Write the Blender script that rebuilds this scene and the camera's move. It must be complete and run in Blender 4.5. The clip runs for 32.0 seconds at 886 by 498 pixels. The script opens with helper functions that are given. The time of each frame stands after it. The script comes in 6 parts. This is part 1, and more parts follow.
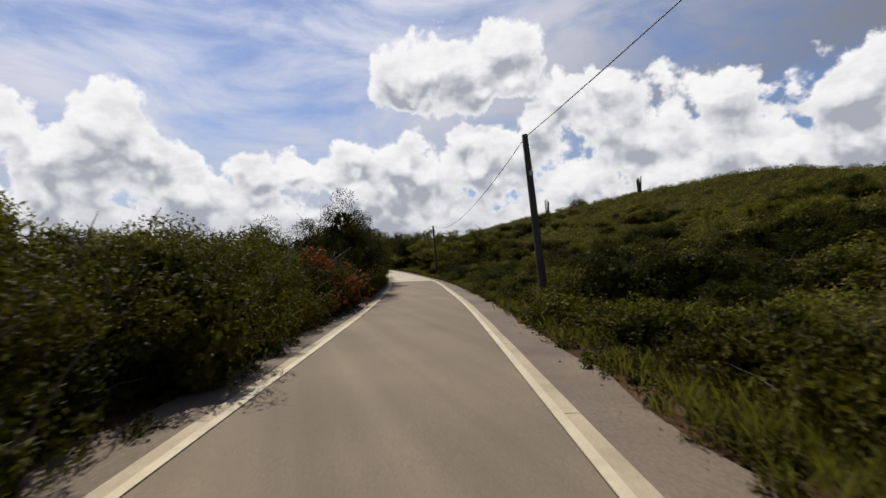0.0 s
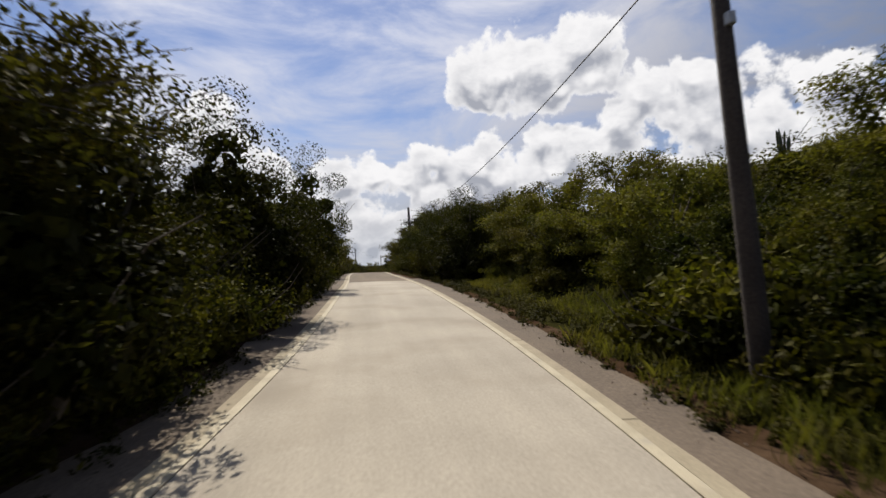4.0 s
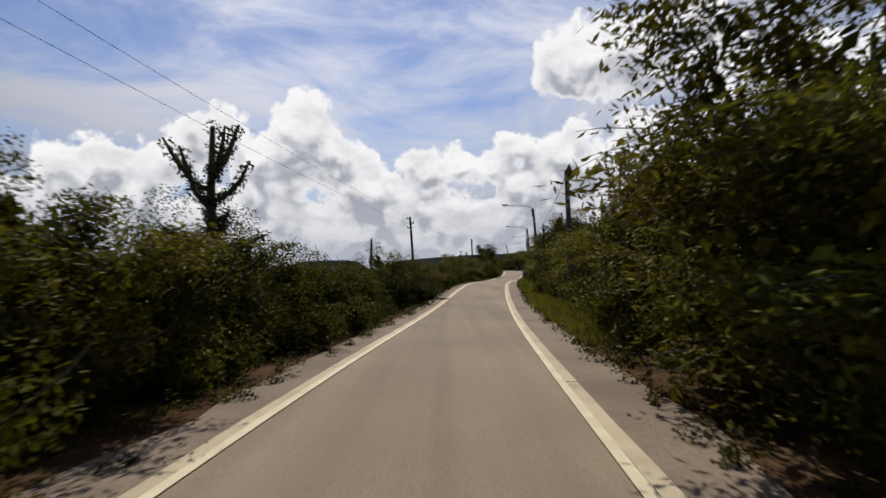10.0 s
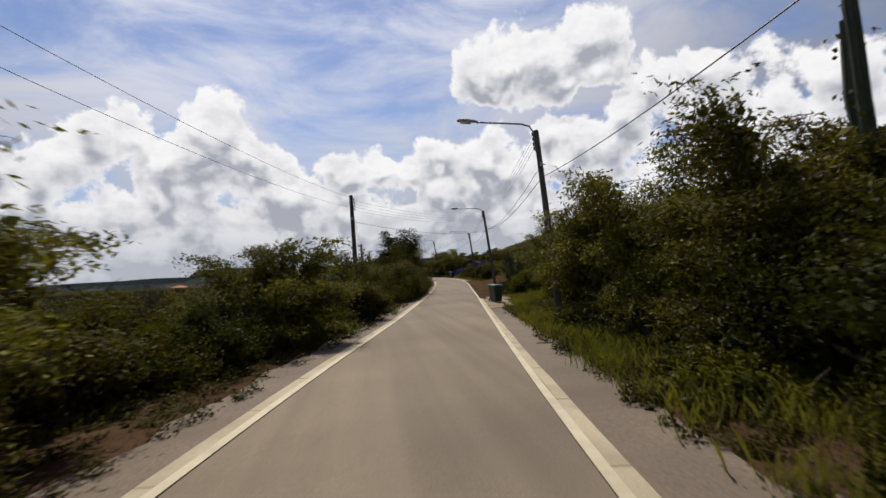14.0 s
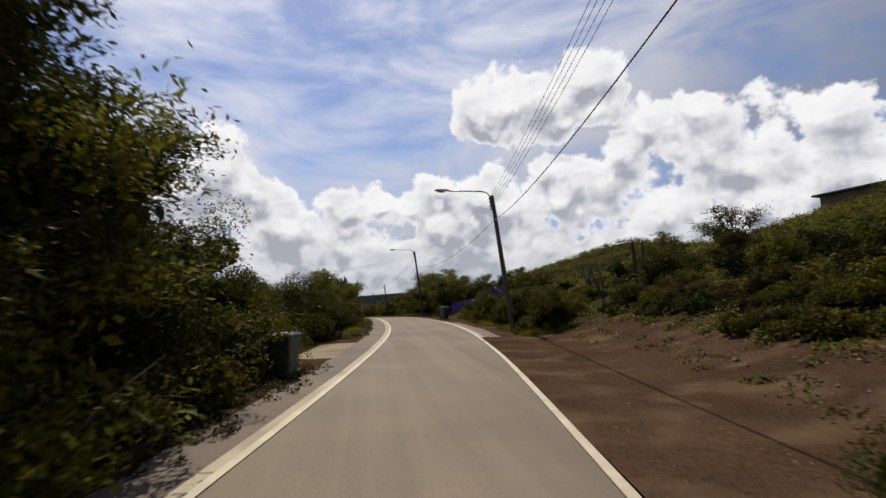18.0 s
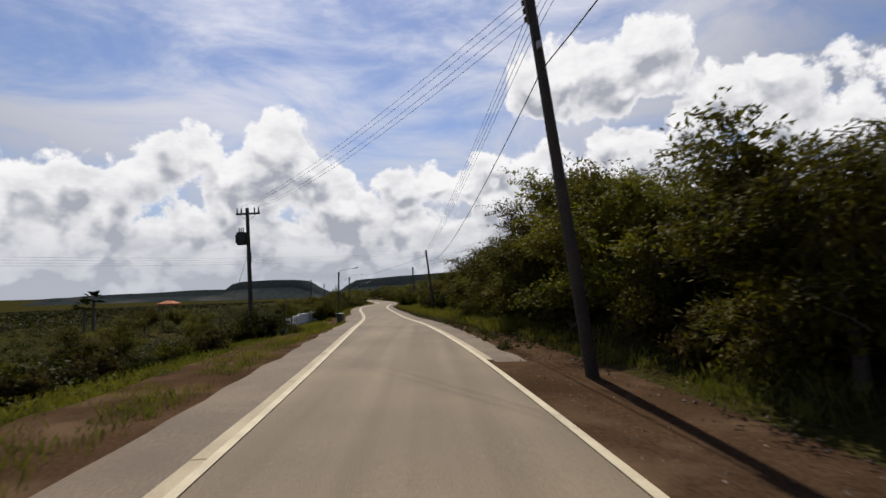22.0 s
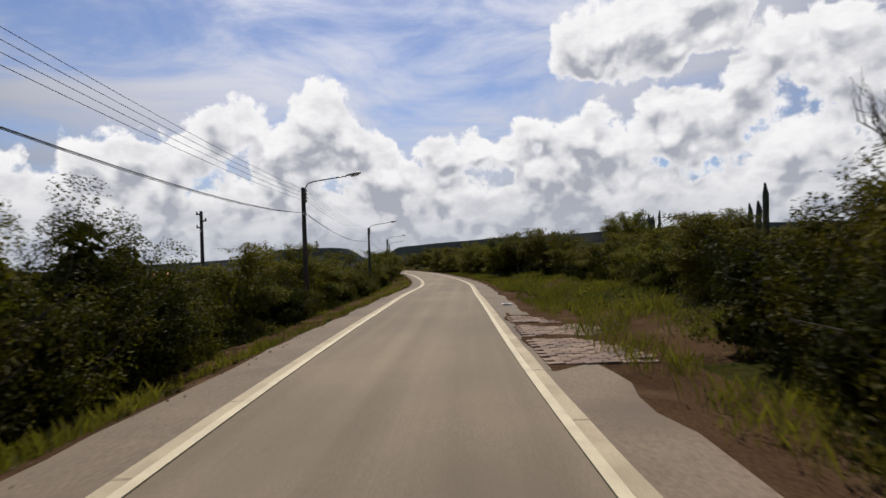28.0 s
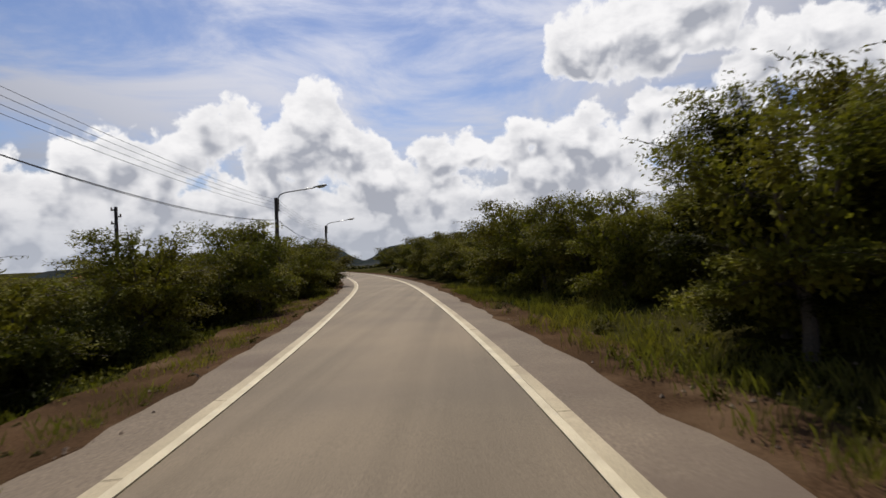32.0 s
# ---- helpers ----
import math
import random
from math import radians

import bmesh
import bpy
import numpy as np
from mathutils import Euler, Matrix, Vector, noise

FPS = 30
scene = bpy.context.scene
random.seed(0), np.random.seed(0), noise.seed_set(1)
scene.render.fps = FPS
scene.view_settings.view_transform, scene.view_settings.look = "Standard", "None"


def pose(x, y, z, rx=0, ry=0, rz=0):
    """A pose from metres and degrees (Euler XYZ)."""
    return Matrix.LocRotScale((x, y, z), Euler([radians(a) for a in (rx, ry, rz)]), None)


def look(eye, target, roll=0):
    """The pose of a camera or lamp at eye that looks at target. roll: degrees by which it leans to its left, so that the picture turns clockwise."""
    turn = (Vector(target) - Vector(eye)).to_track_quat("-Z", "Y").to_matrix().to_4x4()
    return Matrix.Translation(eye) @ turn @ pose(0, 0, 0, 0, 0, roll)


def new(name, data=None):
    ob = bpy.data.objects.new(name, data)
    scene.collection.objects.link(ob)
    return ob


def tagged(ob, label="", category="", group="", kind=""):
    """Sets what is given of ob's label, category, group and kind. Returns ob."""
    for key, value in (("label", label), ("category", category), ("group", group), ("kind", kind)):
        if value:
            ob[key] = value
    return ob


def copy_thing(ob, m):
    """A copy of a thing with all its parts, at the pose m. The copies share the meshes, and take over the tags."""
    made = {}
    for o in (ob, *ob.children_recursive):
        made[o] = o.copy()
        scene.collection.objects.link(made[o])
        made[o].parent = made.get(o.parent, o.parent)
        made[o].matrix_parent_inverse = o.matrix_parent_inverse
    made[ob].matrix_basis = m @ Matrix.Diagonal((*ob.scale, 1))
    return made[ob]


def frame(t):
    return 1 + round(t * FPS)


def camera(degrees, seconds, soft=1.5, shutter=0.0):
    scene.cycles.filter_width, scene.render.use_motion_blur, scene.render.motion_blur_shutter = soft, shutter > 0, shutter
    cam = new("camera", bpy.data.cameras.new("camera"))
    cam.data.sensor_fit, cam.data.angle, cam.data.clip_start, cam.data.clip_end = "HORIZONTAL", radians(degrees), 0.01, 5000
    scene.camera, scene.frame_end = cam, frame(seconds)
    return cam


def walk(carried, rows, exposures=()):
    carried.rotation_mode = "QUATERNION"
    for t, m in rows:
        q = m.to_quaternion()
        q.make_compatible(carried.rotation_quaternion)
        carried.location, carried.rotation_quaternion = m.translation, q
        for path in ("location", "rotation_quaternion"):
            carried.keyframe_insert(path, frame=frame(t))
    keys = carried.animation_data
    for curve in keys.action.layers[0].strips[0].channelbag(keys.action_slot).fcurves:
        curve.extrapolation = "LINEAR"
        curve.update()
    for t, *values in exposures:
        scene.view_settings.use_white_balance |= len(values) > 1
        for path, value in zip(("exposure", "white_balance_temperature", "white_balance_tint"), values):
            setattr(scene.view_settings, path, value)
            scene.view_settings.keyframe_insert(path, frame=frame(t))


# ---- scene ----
EXPOSURE = 0.1
cam = camera(80.0, 32.0, soft=1.5, shutter=0.15)
# seconds, x, y, z, pitch, roll, yaw
ROWS = [
    (0.0, 0.00, 0.00, 1.70, 2.58, 2.06, -17.08),
    (0.5, 1.86, 6.25, 1.79, 2.74, 2.15, -16.21),
    (1.0, 3.69, 12.55, 1.90, 2.87, 2.16, -15.35),
    (1.5, 5.43, 18.96, 2.05, 2.78, 2.04, -14.17),
    (2.0, 7.07, 25.44, 2.22, 2.82, 2.12, -13.34),
    (2.5, 8.59, 31.95, 2.40, 2.94, 2.15, -12.76),
    (3.0, 9.94, 38.35, 2.55, 2.70, 1.83, -12.25),
    (3.5, 11.09, 44.54, 2.67, 2.80, 1.88, -11.07),
    (4.0, 12.02, 50.47, 2.79, 2.97, 1.75, -8.80),
    (4.5, 12.73, 56.33, 3.01, 3.43, 1.38, -7.64),
    (5.0, 13.22, 62.34, 3.33, 3.59, 1.17, -5.89),
    (5.5, 13.51, 68.63, 3.68, 3.58, 1.10, -3.96),
    (6.0, 13.65, 75.17, 3.99, 3.50, 1.14, -2.22),
    (6.5, 13.67, 81.90, 4.21, 3.48, 1.26, -1.04),
    (7.0, 13.62, 88.67, 4.40, 3.63, 1.42, -0.82),
    (7.5, 13.57, 95.35, 4.63, 3.66, 0.53, -0.57),
    (8.0, 13.57, 101.91, 4.88, 3.54, 0.46, -0.00),
    (8.5, 13.61, 108.43, 5.10, 3.00, 1.03, 0.29),
    (9.0, 13.70, 114.97, 5.25, 2.40, 1.05, 0.39),
    (9.5, 13.86, 121.58, 5.33, 2.32, 1.06, 0.52),
    (10.0, 14.10, 128.22, 5.33, 2.04, 1.18, 0.45),
    (10.5, 14.44, 134.83, 5.26, 1.87, 1.01, -0.50),
    (11.0, 14.88, 141.35, 5.16, 1.84, 0.89, -1.80),
    (11.5, 15.38, 147.78, 5.07, 1.84, 0.87, -2.74),
    (12.0, 15.88, 154.22, 5.02, 1.89, 1.23, -3.30),
    (12.5, 16.39, 160.68, 5.06, 1.97, 2.63, -3.95),
    (13.0, 17.00, 167.08, 5.20, 2.04, 2.15, -5.01),
    (13.5, 17.76, 173.41, 5.34, 1.96, 2.46, -5.73),
    (14.0, 18.66, 179.70, 5.39, 2.36, 2.18, -8.02),
    (14.5, 19.67, 185.93, 5.35, 3.10, 1.60, -10.69),
    (15.0, 20.72, 192.09, 5.26, 4.06, 1.06, -12.52),
    (15.5, 21.76, 198.16, 5.15, 5.09, 0.86, -12.31),
    (16.0, 22.78, 204.14, 5.09, 6.08, 1.31, -8.86),
    (16.5, 23.76, 210.09, 5.08, 6.44, 1.23, -9.37),
    (17.0, 24.75, 216.08, 5.10, 6.37, 1.29, -9.00),
    (17.5, 25.73, 222.11, 5.14, 6.33, 1.37, -8.53),
    (18.0, 26.72, 228.19, 5.20, 6.20, 1.43, -8.28),
    (18.5, 27.65, 234.37, 5.28, 6.03, 1.34, -7.74),
    (19.0, 28.49, 240.72, 5.39, 5.66, 1.39, -6.82),
    (19.5, 29.19, 247.16, 5.50, 5.48, 1.39, -6.39),
    (20.0, 29.74, 253.62, 5.61, 5.29, 1.45, -6.08),
    (20.5, 30.12, 260.05, 5.70, 5.23, 1.42, -5.37),
    (21.0, 30.32, 266.47, 5.75, 5.06, 1.40, -3.58),
    (21.5, 30.32, 272.89, 5.78, 4.78, 1.46, -2.87),
    (22.0, 30.18, 279.26, 5.80, 4.08, 1.57, -2.14),
    (22.5, 29.93, 285.62, 5.80, 3.52, 1.47, -1.37),
    (23.0, 29.58, 292.05, 5.77, 2.22, 1.60, -0.76),
    (23.5, 29.15, 298.59, 5.67, 2.18, 1.47, -0.25),
    (24.0, 28.67, 305.20, 5.51, 2.23, 1.31, 0.11),
    (24.5, 28.19, 311.86, 5.30, 2.12, 1.64, 0.82),
    (25.0, 27.70, 318.54, 5.07, 2.16, 1.70, 1.35),
    (25.5, 27.12, 325.18, 4.86, 2.12, 1.81, 1.58),
    (26.0, 26.38, 331.76, 4.72, 2.11, 1.91, 1.93),
    (26.5, 25.51, 338.32, 4.67, 2.05, 2.00, 2.29),
    (27.0, 24.64, 344.92, 4.66, 1.87, 2.05, 2.57),
    (27.5, 23.92, 351.55, 4.66, 1.47, 2.08, 2.67),
    (28.0, 23.42, 358.17, 4.64, 0.77, 2.07, 2.51),
    (28.5, 23.08, 364.68, 4.59, 0.45, 1.98, 1.87),
    (29.0, 22.84, 371.04, 4.52, 0.38, 1.98, 1.51),
    (29.5, 22.64, 377.27, 4.43, 0.40, 2.15, 1.36),
    (30.0, 22.49, 383.34, 4.32, 0.34, 2.08, 0.75),
    (30.5, 22.36, 389.19, 4.22, 0.35, 2.19, 0.68),
    (31.0, 22.24, 394.84, 4.11, 0.45, 2.20, 0.86),
    (31.5, 22.09, 400.40, 3.99, 0.66, 2.26, 1.19),
    (32.0, 21.92, 405.93, 3.86, 0.73, 2.17, 1.91),
]
walk(cam, [(t, pose(x, y, z, 90 + p, r, w)) for t, x, y, z, p, r, w in ROWS], exposures=[(0, EXPOSURE, 6620, 10), (32, EXPOSURE, 6620, 10)])

# ---------------------------------------------------------------- world and sun
SUN_EL, SUN_AZ = radians(52), radians(8)      # height; turn to the left of +y
world = bpy.data.worlds.new("sky")
scene.world = world
world.use_nodes = True


def sky_nodes():
    nt = world.node_tree
    nt.nodes.clear()
    N, L = nt.nodes.new, nt.links.new

    def math_(op, a, b=None, c=None, clamp=False):
        n = N("ShaderNodeMath")
        n.operation, n.use_clamp = op, clamp
        for i, v in enumerate((a, b, c)):
            if v is None:
                continue
            if isinstance(v, (int, float)):
                n.inputs[i].default_value = v
            else:
                L(v, n.inputs[i])
        return n.outputs[0]

    def vmath(op, a, b):
        """A vector node; constants are tuples."""
        n = N("ShaderNodeVectorMath")
        n.operation = op
        for i, v in enumerate((a, b)):
            if isinstance(v, tuple):
                n.inputs[i].default_value = v
            else:
                L(v, n.inputs[i])
        return n

    def ramp(v, lo, hi, a=0.0, b=1.0, smooth=True):
        n = N("ShaderNodeMapRange")
        n.interpolation_type = "SMOOTHSTEP" if smooth else "LINEAR"
        L(v, n.inputs[0])
        for i, k in enumerate((lo, hi, a, b)):
            n.inputs[i + 1].default_value = k
        return n.outputs[0]

    def fbm(vec, scale, detail, rough=0.55, dist=0.0):
        n = N("ShaderNodeTexNoise")
        n.inputs["Scale"].default_value, n.inputs["Detail"].default_value = scale, detail
        n.inputs["Roughness"].default_value, n.inputs["Distortion"].default_value = rough, dist
        L(vec, n.inputs["Vector"])
        return n.outputs[0]

    def mix(f, a, b):
        n = N("ShaderNodeMix")
        n.data_type = "RGBA"
        for k, v in ((0, f), (6, a), (7, b)):
            if isinstance(v, (int, float)):
                n.inputs[k].default_value = v
            elif isinstance(v, tuple):
                n.inputs[k].default_value = (*v, 1)
            else:
                L(v, n.inputs[k])
        return n.outputs[2]

    d = N("ShaderNodeTexCoord").outputs["Generated"]
    sep = N("ShaderNodeSeparateXYZ")
    L(d, sep.inputs[0])
    z = sep.outputs[2]
    # blue air
    sky = N("ShaderNodeTexSky")
    sky.sky_type, sky.sun_disc = "NISHITA", False
    sky.sun_elevation, sky.sun_rotation = SUN_EL, -SUN_AZ
    sky.air_density, sky.dust_density, sky.ozone_density = 1.0, 0.6, 2.5
    blue = vmath("MULTIPLY", sky.outputs[0], tuple(SKY_STRENGTH * k for k in (0.94, 0.98, 1.16)))
    # puffs: soft balls of cloud at given directions, broken up by noise
    def cells(v, scale, detail):
        n = N("ShaderNodeTexVoronoi")
        n.feature = "SMOOTH_F1"
        n.inputs["Scale"].default_value, n.inputs["Detail"].default_value = scale, detail
        n.inputs["Roughness"].default_value, n.inputs["Smoothness"].default_value = 0.5, 0.35
        L(v, n.inputs["Vector"])
        return n.outputs["Distance"]

    warp = N("ShaderNodeTexNoise")
    warp.inputs["Scale"].default_value, warp.inputs["Detail"].default_value = 6.0, 4.0
    L(d, warp.inputs["Vector"])
    drift = vmath("MULTIPLY", vmath("SUBTRACT", warp.outputs[1], (0.5, 0.5, 0.5)).outputs[0], (0.05, 0.05, 0.035)).outputs[0]
    dw = vmath("ADD", d, drift).outputs[0]

    def density(v, detail):
        field = None
        for az, el, r in PUFFS:
            a, e, r = radians(az), radians(el), r * 1.12
            c = (-math.sin(a) * math.cos(e), math.cos(a) * math.cos(e), math.sin(e))
            q = math_("MULTIPLY_ADD", vmath("DISTANCE", v, c).outputs["Value"], -1 / radians(r), 1.0)
            field = q if field is None else math_("SMOOTH_MAX", field, q, 0.35)
        part_ = N("ShaderNodeSeparateXYZ")
        L(v, part_.inputs[0])
        bank = ramp(part_.outputs[2], 0.06, 0.235, 1.2, -0.95, False)
        body = math_("SMOOTH_MAX", field, bank, 0.3)
        lumps = fbm(v, 8.0, detail, 0.55, 0.0)
        billow = math_("SUBTRACT", 0.66, cells(v, 17.0, detail * 0.35))
        crisp = math_("MULTIPLY", math_("SUBTRACT", fbm(v, 27.0, detail * 0.7, 0.6, 0.0), 0.5), 0.5)
        lumps = math_("ADD", lumps, crisp)
        rough_ = math_("MULTIPLY_ADD", math_("SUBTRACT", lumps, 0.5), 1.75, math_("MULTIPLY", billow, 0.7))
        return math_("ADD", rough_, math_("ADD", body, 0.26))

    dens = density(dw, 11.0)
    body = density(dw, 3.0)
    above = density(vmath("ADD", dw, (-0.006, 0.0, 0.034)).outputs[0], 3.0)
    cover = ramp(dens, 0.0, 0.27)
    # bright rims and tops, grey hearts and undersides
    roof = ramp(math_("SUBTRACT", body, above), -0.42, 0.42, 1.0, 0.0)
    inner = ramp(math_("MULTIPLY_ADD", math_("SUBTRACT", dens, body), 0.35, body), 0.05, 0.85)
    under = fbm(vmath("MULTIPLY", d, (1.0, 1.0, 1.8)).outputs[0], 13.0, 8.0, 0.6)
    low = ramp(z, 0.02, 0.2, 0.55, 0.15)
    shade = math_("MULTIPLY", inner, math_("ADD", math_("MULTIPLY", roof, 0.95), math_("ADD", low, ramp(under, 0.36, 0.68, -0.12, 0.26))), clamp=True)
    tone = mix(shade, CLOUD_LIT, CLOUD_SHADE)
    # thin high veil
    veil = fbm(vmath("MULTIPLY", d, (1.0, 1.0, 3.4)).outputs[0], 2.7, 9.0, 0.60, 0.5)
    veil = math_("MULTIPLY", ramp(veil, 0.29, 0.63), ramp(z, 0.45, 0.85, 0.85, 0.25))
    # the veil glows towards the sun and fades away from it
    glow = ramp(vmath("DOT_PRODUCT", d, tuple(sun_way)).outputs["Value"], 0.50, 0.97, 0.30, 1.15)
    thin = vmath("SCALE", VEIL, (0, 0, 0))
    L(glow, thin.inputs["Scale"])
    col = mix(veil, blue.outputs[0], thin.outputs[0])
    col = mix(cover, col, tone)
    haze = ramp(z, 0.0, 0.12, 0.5, 0.0)
    col = mix(haze, col, HORIZON)
    bg = N("ShaderNodeBackground")
    L(col, bg.inputs[0])
    bg.inputs[1].default_value = 1.0
    L(bg.outputs[0], N("ShaderNodeOutputWorld").inputs[0])


SKY_STRENGTH = 0.075
CLOUD_LIT, CLOUD_SHADE, VEIL, HORIZON = (0.88, 0.88, 0.90), (0.36, 0.38, 0.44), (0.72, 0.73, 0.80), (0.44, 0.48, 0.56)
# azimuth to the left of +y, height, radius, in degrees
PUFFS = [
    (-12.8, 20.2, 2.7), (-16.4, 20.9, 3.3), (-20.1, 21.0, 3.5), (-24.0, 23.0, 2.9), (-24.9, 19.8, 2.7), (-21.9, 18.8, 2.6), (-30.0, 17.3, 2.5), (-32.3, 17.8, 2.2),
    (-34.5, 14.3, 4.0), (-27.5, 15.0, 2.9), (-26.5, 12.6, 3.6), (-21.6, 11.6, 4.0), (-13.8, 13.2, 2.1), (-16.0, 10.2, 3.8), (-38.5, 12.9, 3.4), (-42.0, 13.4, 3.0),
    (-46.1, 14.8, 2.9), (-46.6, 10.6, 4.4), (-51.0, 9.4, 3.7), (-41.0, 8.6, 5.0), (-7.3, 12.4, 2.4), (-4.6, 10.6, 2.4), (-1.4, 11.4, 2.0), (1.9, 10.4, 2.4),
    (-8.6, 8.4, 3.5), (-56.9, 14.3, 4.0), (-56.3, 10.0, 4.6), (14.8, 14.6, 2.9), (16.5, 12.2, 2.8), (12.3, 12.6, 2.6), (19.6, 11.0, 3.0), (8.2, 11.4, 1.8),
    (22.6, 13.9, 2.3), (25.4, 12.6, 2.6), (28.2, 11.4, 2.9), (33.4, 10.9, 2.7), (36.4, 9.8, 2.4), (30.3, 9.4, 3.2), (-34.6, 18.6, 2.2), (-42.0, 8.5, 8.5), (-33.0, 9.5, 6.0), (15.5, 9.4, 2.8), (-23.8, 10.2, 2.8), (-32.5, 15.2, 2.4), (-29.5, 15.6, 2.6), (-12.6, 11.6, 2.6), (31.0, 7.0, 5.5), (8.0, 7.5, 4.5), (-54.0, 6.0, 6.0),
]


sun = new("sun", bpy.data.lights.new("sun", "SUN"))
sun.data.energy, sun.data.angle, sun.data.color = 5.0, radians(0.6), (1.0, 0.93, 0.82)
sun_way = Vector((-math.sin(SUN_AZ) * math.cos(SUN_EL), math.cos(SUN_AZ) * math.cos(SUN_EL), math.sin(SUN_EL)))
sun.matrix_world = look((0, 0, 60), Vector((0, 0, 60)) - sun_way)
sky_nodes()

# ---------------------------------------------------------------- materials
def material(name, base, second, scale=3.0, fine=40.0, rough=0.85, bump=0.3, fine_amount=0.35, metal=0.0, per_object=0.0,
             stain=None, stain_scale=0.4, stain_range=(0.55, 0.72), translucent=0.0, spec=0.3, coords="Object", bump_size=0.02, streak=0.0):
    m = bpy.data.materials.new(name)
    m.use_nodes = True
    nt = m.node_tree
    N, L = nt.nodes.new, nt.links.new
    bsdf, out = nt.nodes["Principled BSDF"], nt.nodes["Material Output"]
    tc = N("ShaderNodeTexCoord").outputs[coords]
    if coords == "Object" and per_object:
        info = N("ShaderNodeObjectInfo")
        add = N("ShaderNodeVectorMath")
        L(tc, add.inputs[0])
        L(info.outputs["Location"], add.inputs[1])
        tc = add.outputs[0]

    def noise_(s, detail):
        n = N("ShaderNodeTexNoise")
        n.inputs["Scale"].default_value, n.inputs["Detail"].default_value = s, detail
        L(tc, n.inputs["Vector"])
        return n.outputs[0]

    def rng(v, lo, hi, a=0.0, b=1.0):
        n = N("ShaderNodeMapRange")
        L(v, n.inputs[0])
        for i, k in enumerate((lo, hi, a, b)):
            n.inputs[i + 1].default_value = k
        return n.outputs[0]

    def mixc(f, a, b, mode="MIX"):
        n = N("ShaderNodeMix")
        n.data_type, n.blend_type = "RGBA", mode
        for k, v in ((0, f), (6, a), (7, b)):
            if isinstance(v, (int, float)):
                n.inputs[k].default_value = v
            elif isinstance(v, tuple):
                n.inputs[k].default_value = (*v, 1)
            else:
                L(v, n.inputs[k])
        return n.outputs[2]

    large, small = noise_(scale, 5), noise_(fine, 4)
    col = mixc(rng(large, 0.35, 0.65), base, second)
    grain = mixc(rng(small, 0.3, 0.7), tuple(1 - fine_amount for _ in range(3)), tuple(1 + fine_amount for _ in range(3)))
    col = mixc(1.0, col, grain, "MULTIPLY")
    if stain:
        col = mixc(rng(noise_(stain_scale, 7), *stain_range), col, stain)
    if streak:
        run = N("ShaderNodeVectorMath")
        run.operation = "MULTIPLY"
        run.inputs[1].default_value = (1.6, 0.035, 1.0)
        L(tc, run.inputs[0])
        bands = N("ShaderNodeTexNoise")
        bands.inputs["Scale"].default_value, bands.inputs["Detail"].default_value = 1.0, 4.0
        L(run.outputs[0], bands.inputs["Vector"])
        col = mixc(1.0, col, mixc(rng(bands.outputs[0], 0.34, 0.66), (1 - streak,) * 3, (1 + streak,) * 3), "MULTIPLY")
    if per_object:
        info2 = N("ShaderNodeObjectInfo")
        isl = N("ShaderNodeNewGeometry")
        a = N("ShaderNodeMath")
        a.operation = "ADD"
        L(info2.outputs["Random"], a.inputs[0])
        L(isl.outputs["Random Per Island"], a.inputs[1])
        v = rng(a.outputs[0], 0, 2, 1 - per_object, 1 + per_object)
        hsv = N("ShaderNodeHueSaturation")
        L(col, hsv.inputs["Color"])
        L(v, hsv.inputs["Value"])
        L(rng(a.outputs[0], 0, 2, 0.5 - 0.03 * per_object, 0.5 + 0.03 * per_object), hsv.inputs["Hue"])
        col = hsv.outputs[0]
    L(col, bsdf.inputs["Base Color"])
    bsdf.inputs["Roughness"].default_value, bsdf.inputs["Metallic"].default_value = rough, metal
    bsdf.inputs["Specular IOR Level"].default_value = spec
    if bump:
        b = N("ShaderNodeBump")
        b.inputs["Strength"].default_value, b.inputs["Distance"].default_value = bump, bump_size
        L(small, b.inputs["Height"])
        L(b.outputs[0], bsdf.inputs["Normal"])
    if translucent:
        tr = N("ShaderNodeBsdfTranslucent")
        L(mixc(1.0, col, (1.15, 1.25, 0.6), "MULTIPLY"), tr.inputs[0])
        mx = N("ShaderNodeMixShader")
        mx.inputs[0].default_value = translucent
        L(bsdf.outputs[0], mx.inputs[1])
        L(tr.outputs[0], mx.inputs[2])
        L(mx.outputs[0], out.inputs[0])
    return m


ASPHALT = material("asphalt", (0.165, 0.130, 0.092), (0.132, 0.106, 0.077), 0.25, 55.0, 0.85, 0.35, 0.22, spec=0.15, stain=(0.108, 0.088, 0.068), stain_scale=0.22, stain_range=(0.5, 0.85), bump_size=0.008, streak=0.14)
CONCRETE = material("concrete_slab", (0.36, 0.32, 0.255), (0.30, 0.265, 0.21), 0.35, 30.0, 0.85, 0.25, 0.14, stain=(0.25, 0.215, 0.165), stain_scale=0.5, stain_range=(0.5, 0.8), bump_size=0.006, streak=0.08)
EDGING = material("kerb_concrete", (0.34, 0.29, 0.20), (0.27, 0.23, 0.155), 0.7, 35.0, 0.85, 0.3, 0.15, stain=(0.22, 0.18, 0.125), stain_scale=1.2, stain_range=(0.52, 0.75))
LINE = material("road_paint", (0.43, 0.375, 0.265), (0.34, 0.295, 0.205), 2.0, 60.0, 0.7, 0.15, 0.12, stain=(0.30, 0.27, 0.22), stain_scale=3.5, stain_range=(0.60, 0.78))
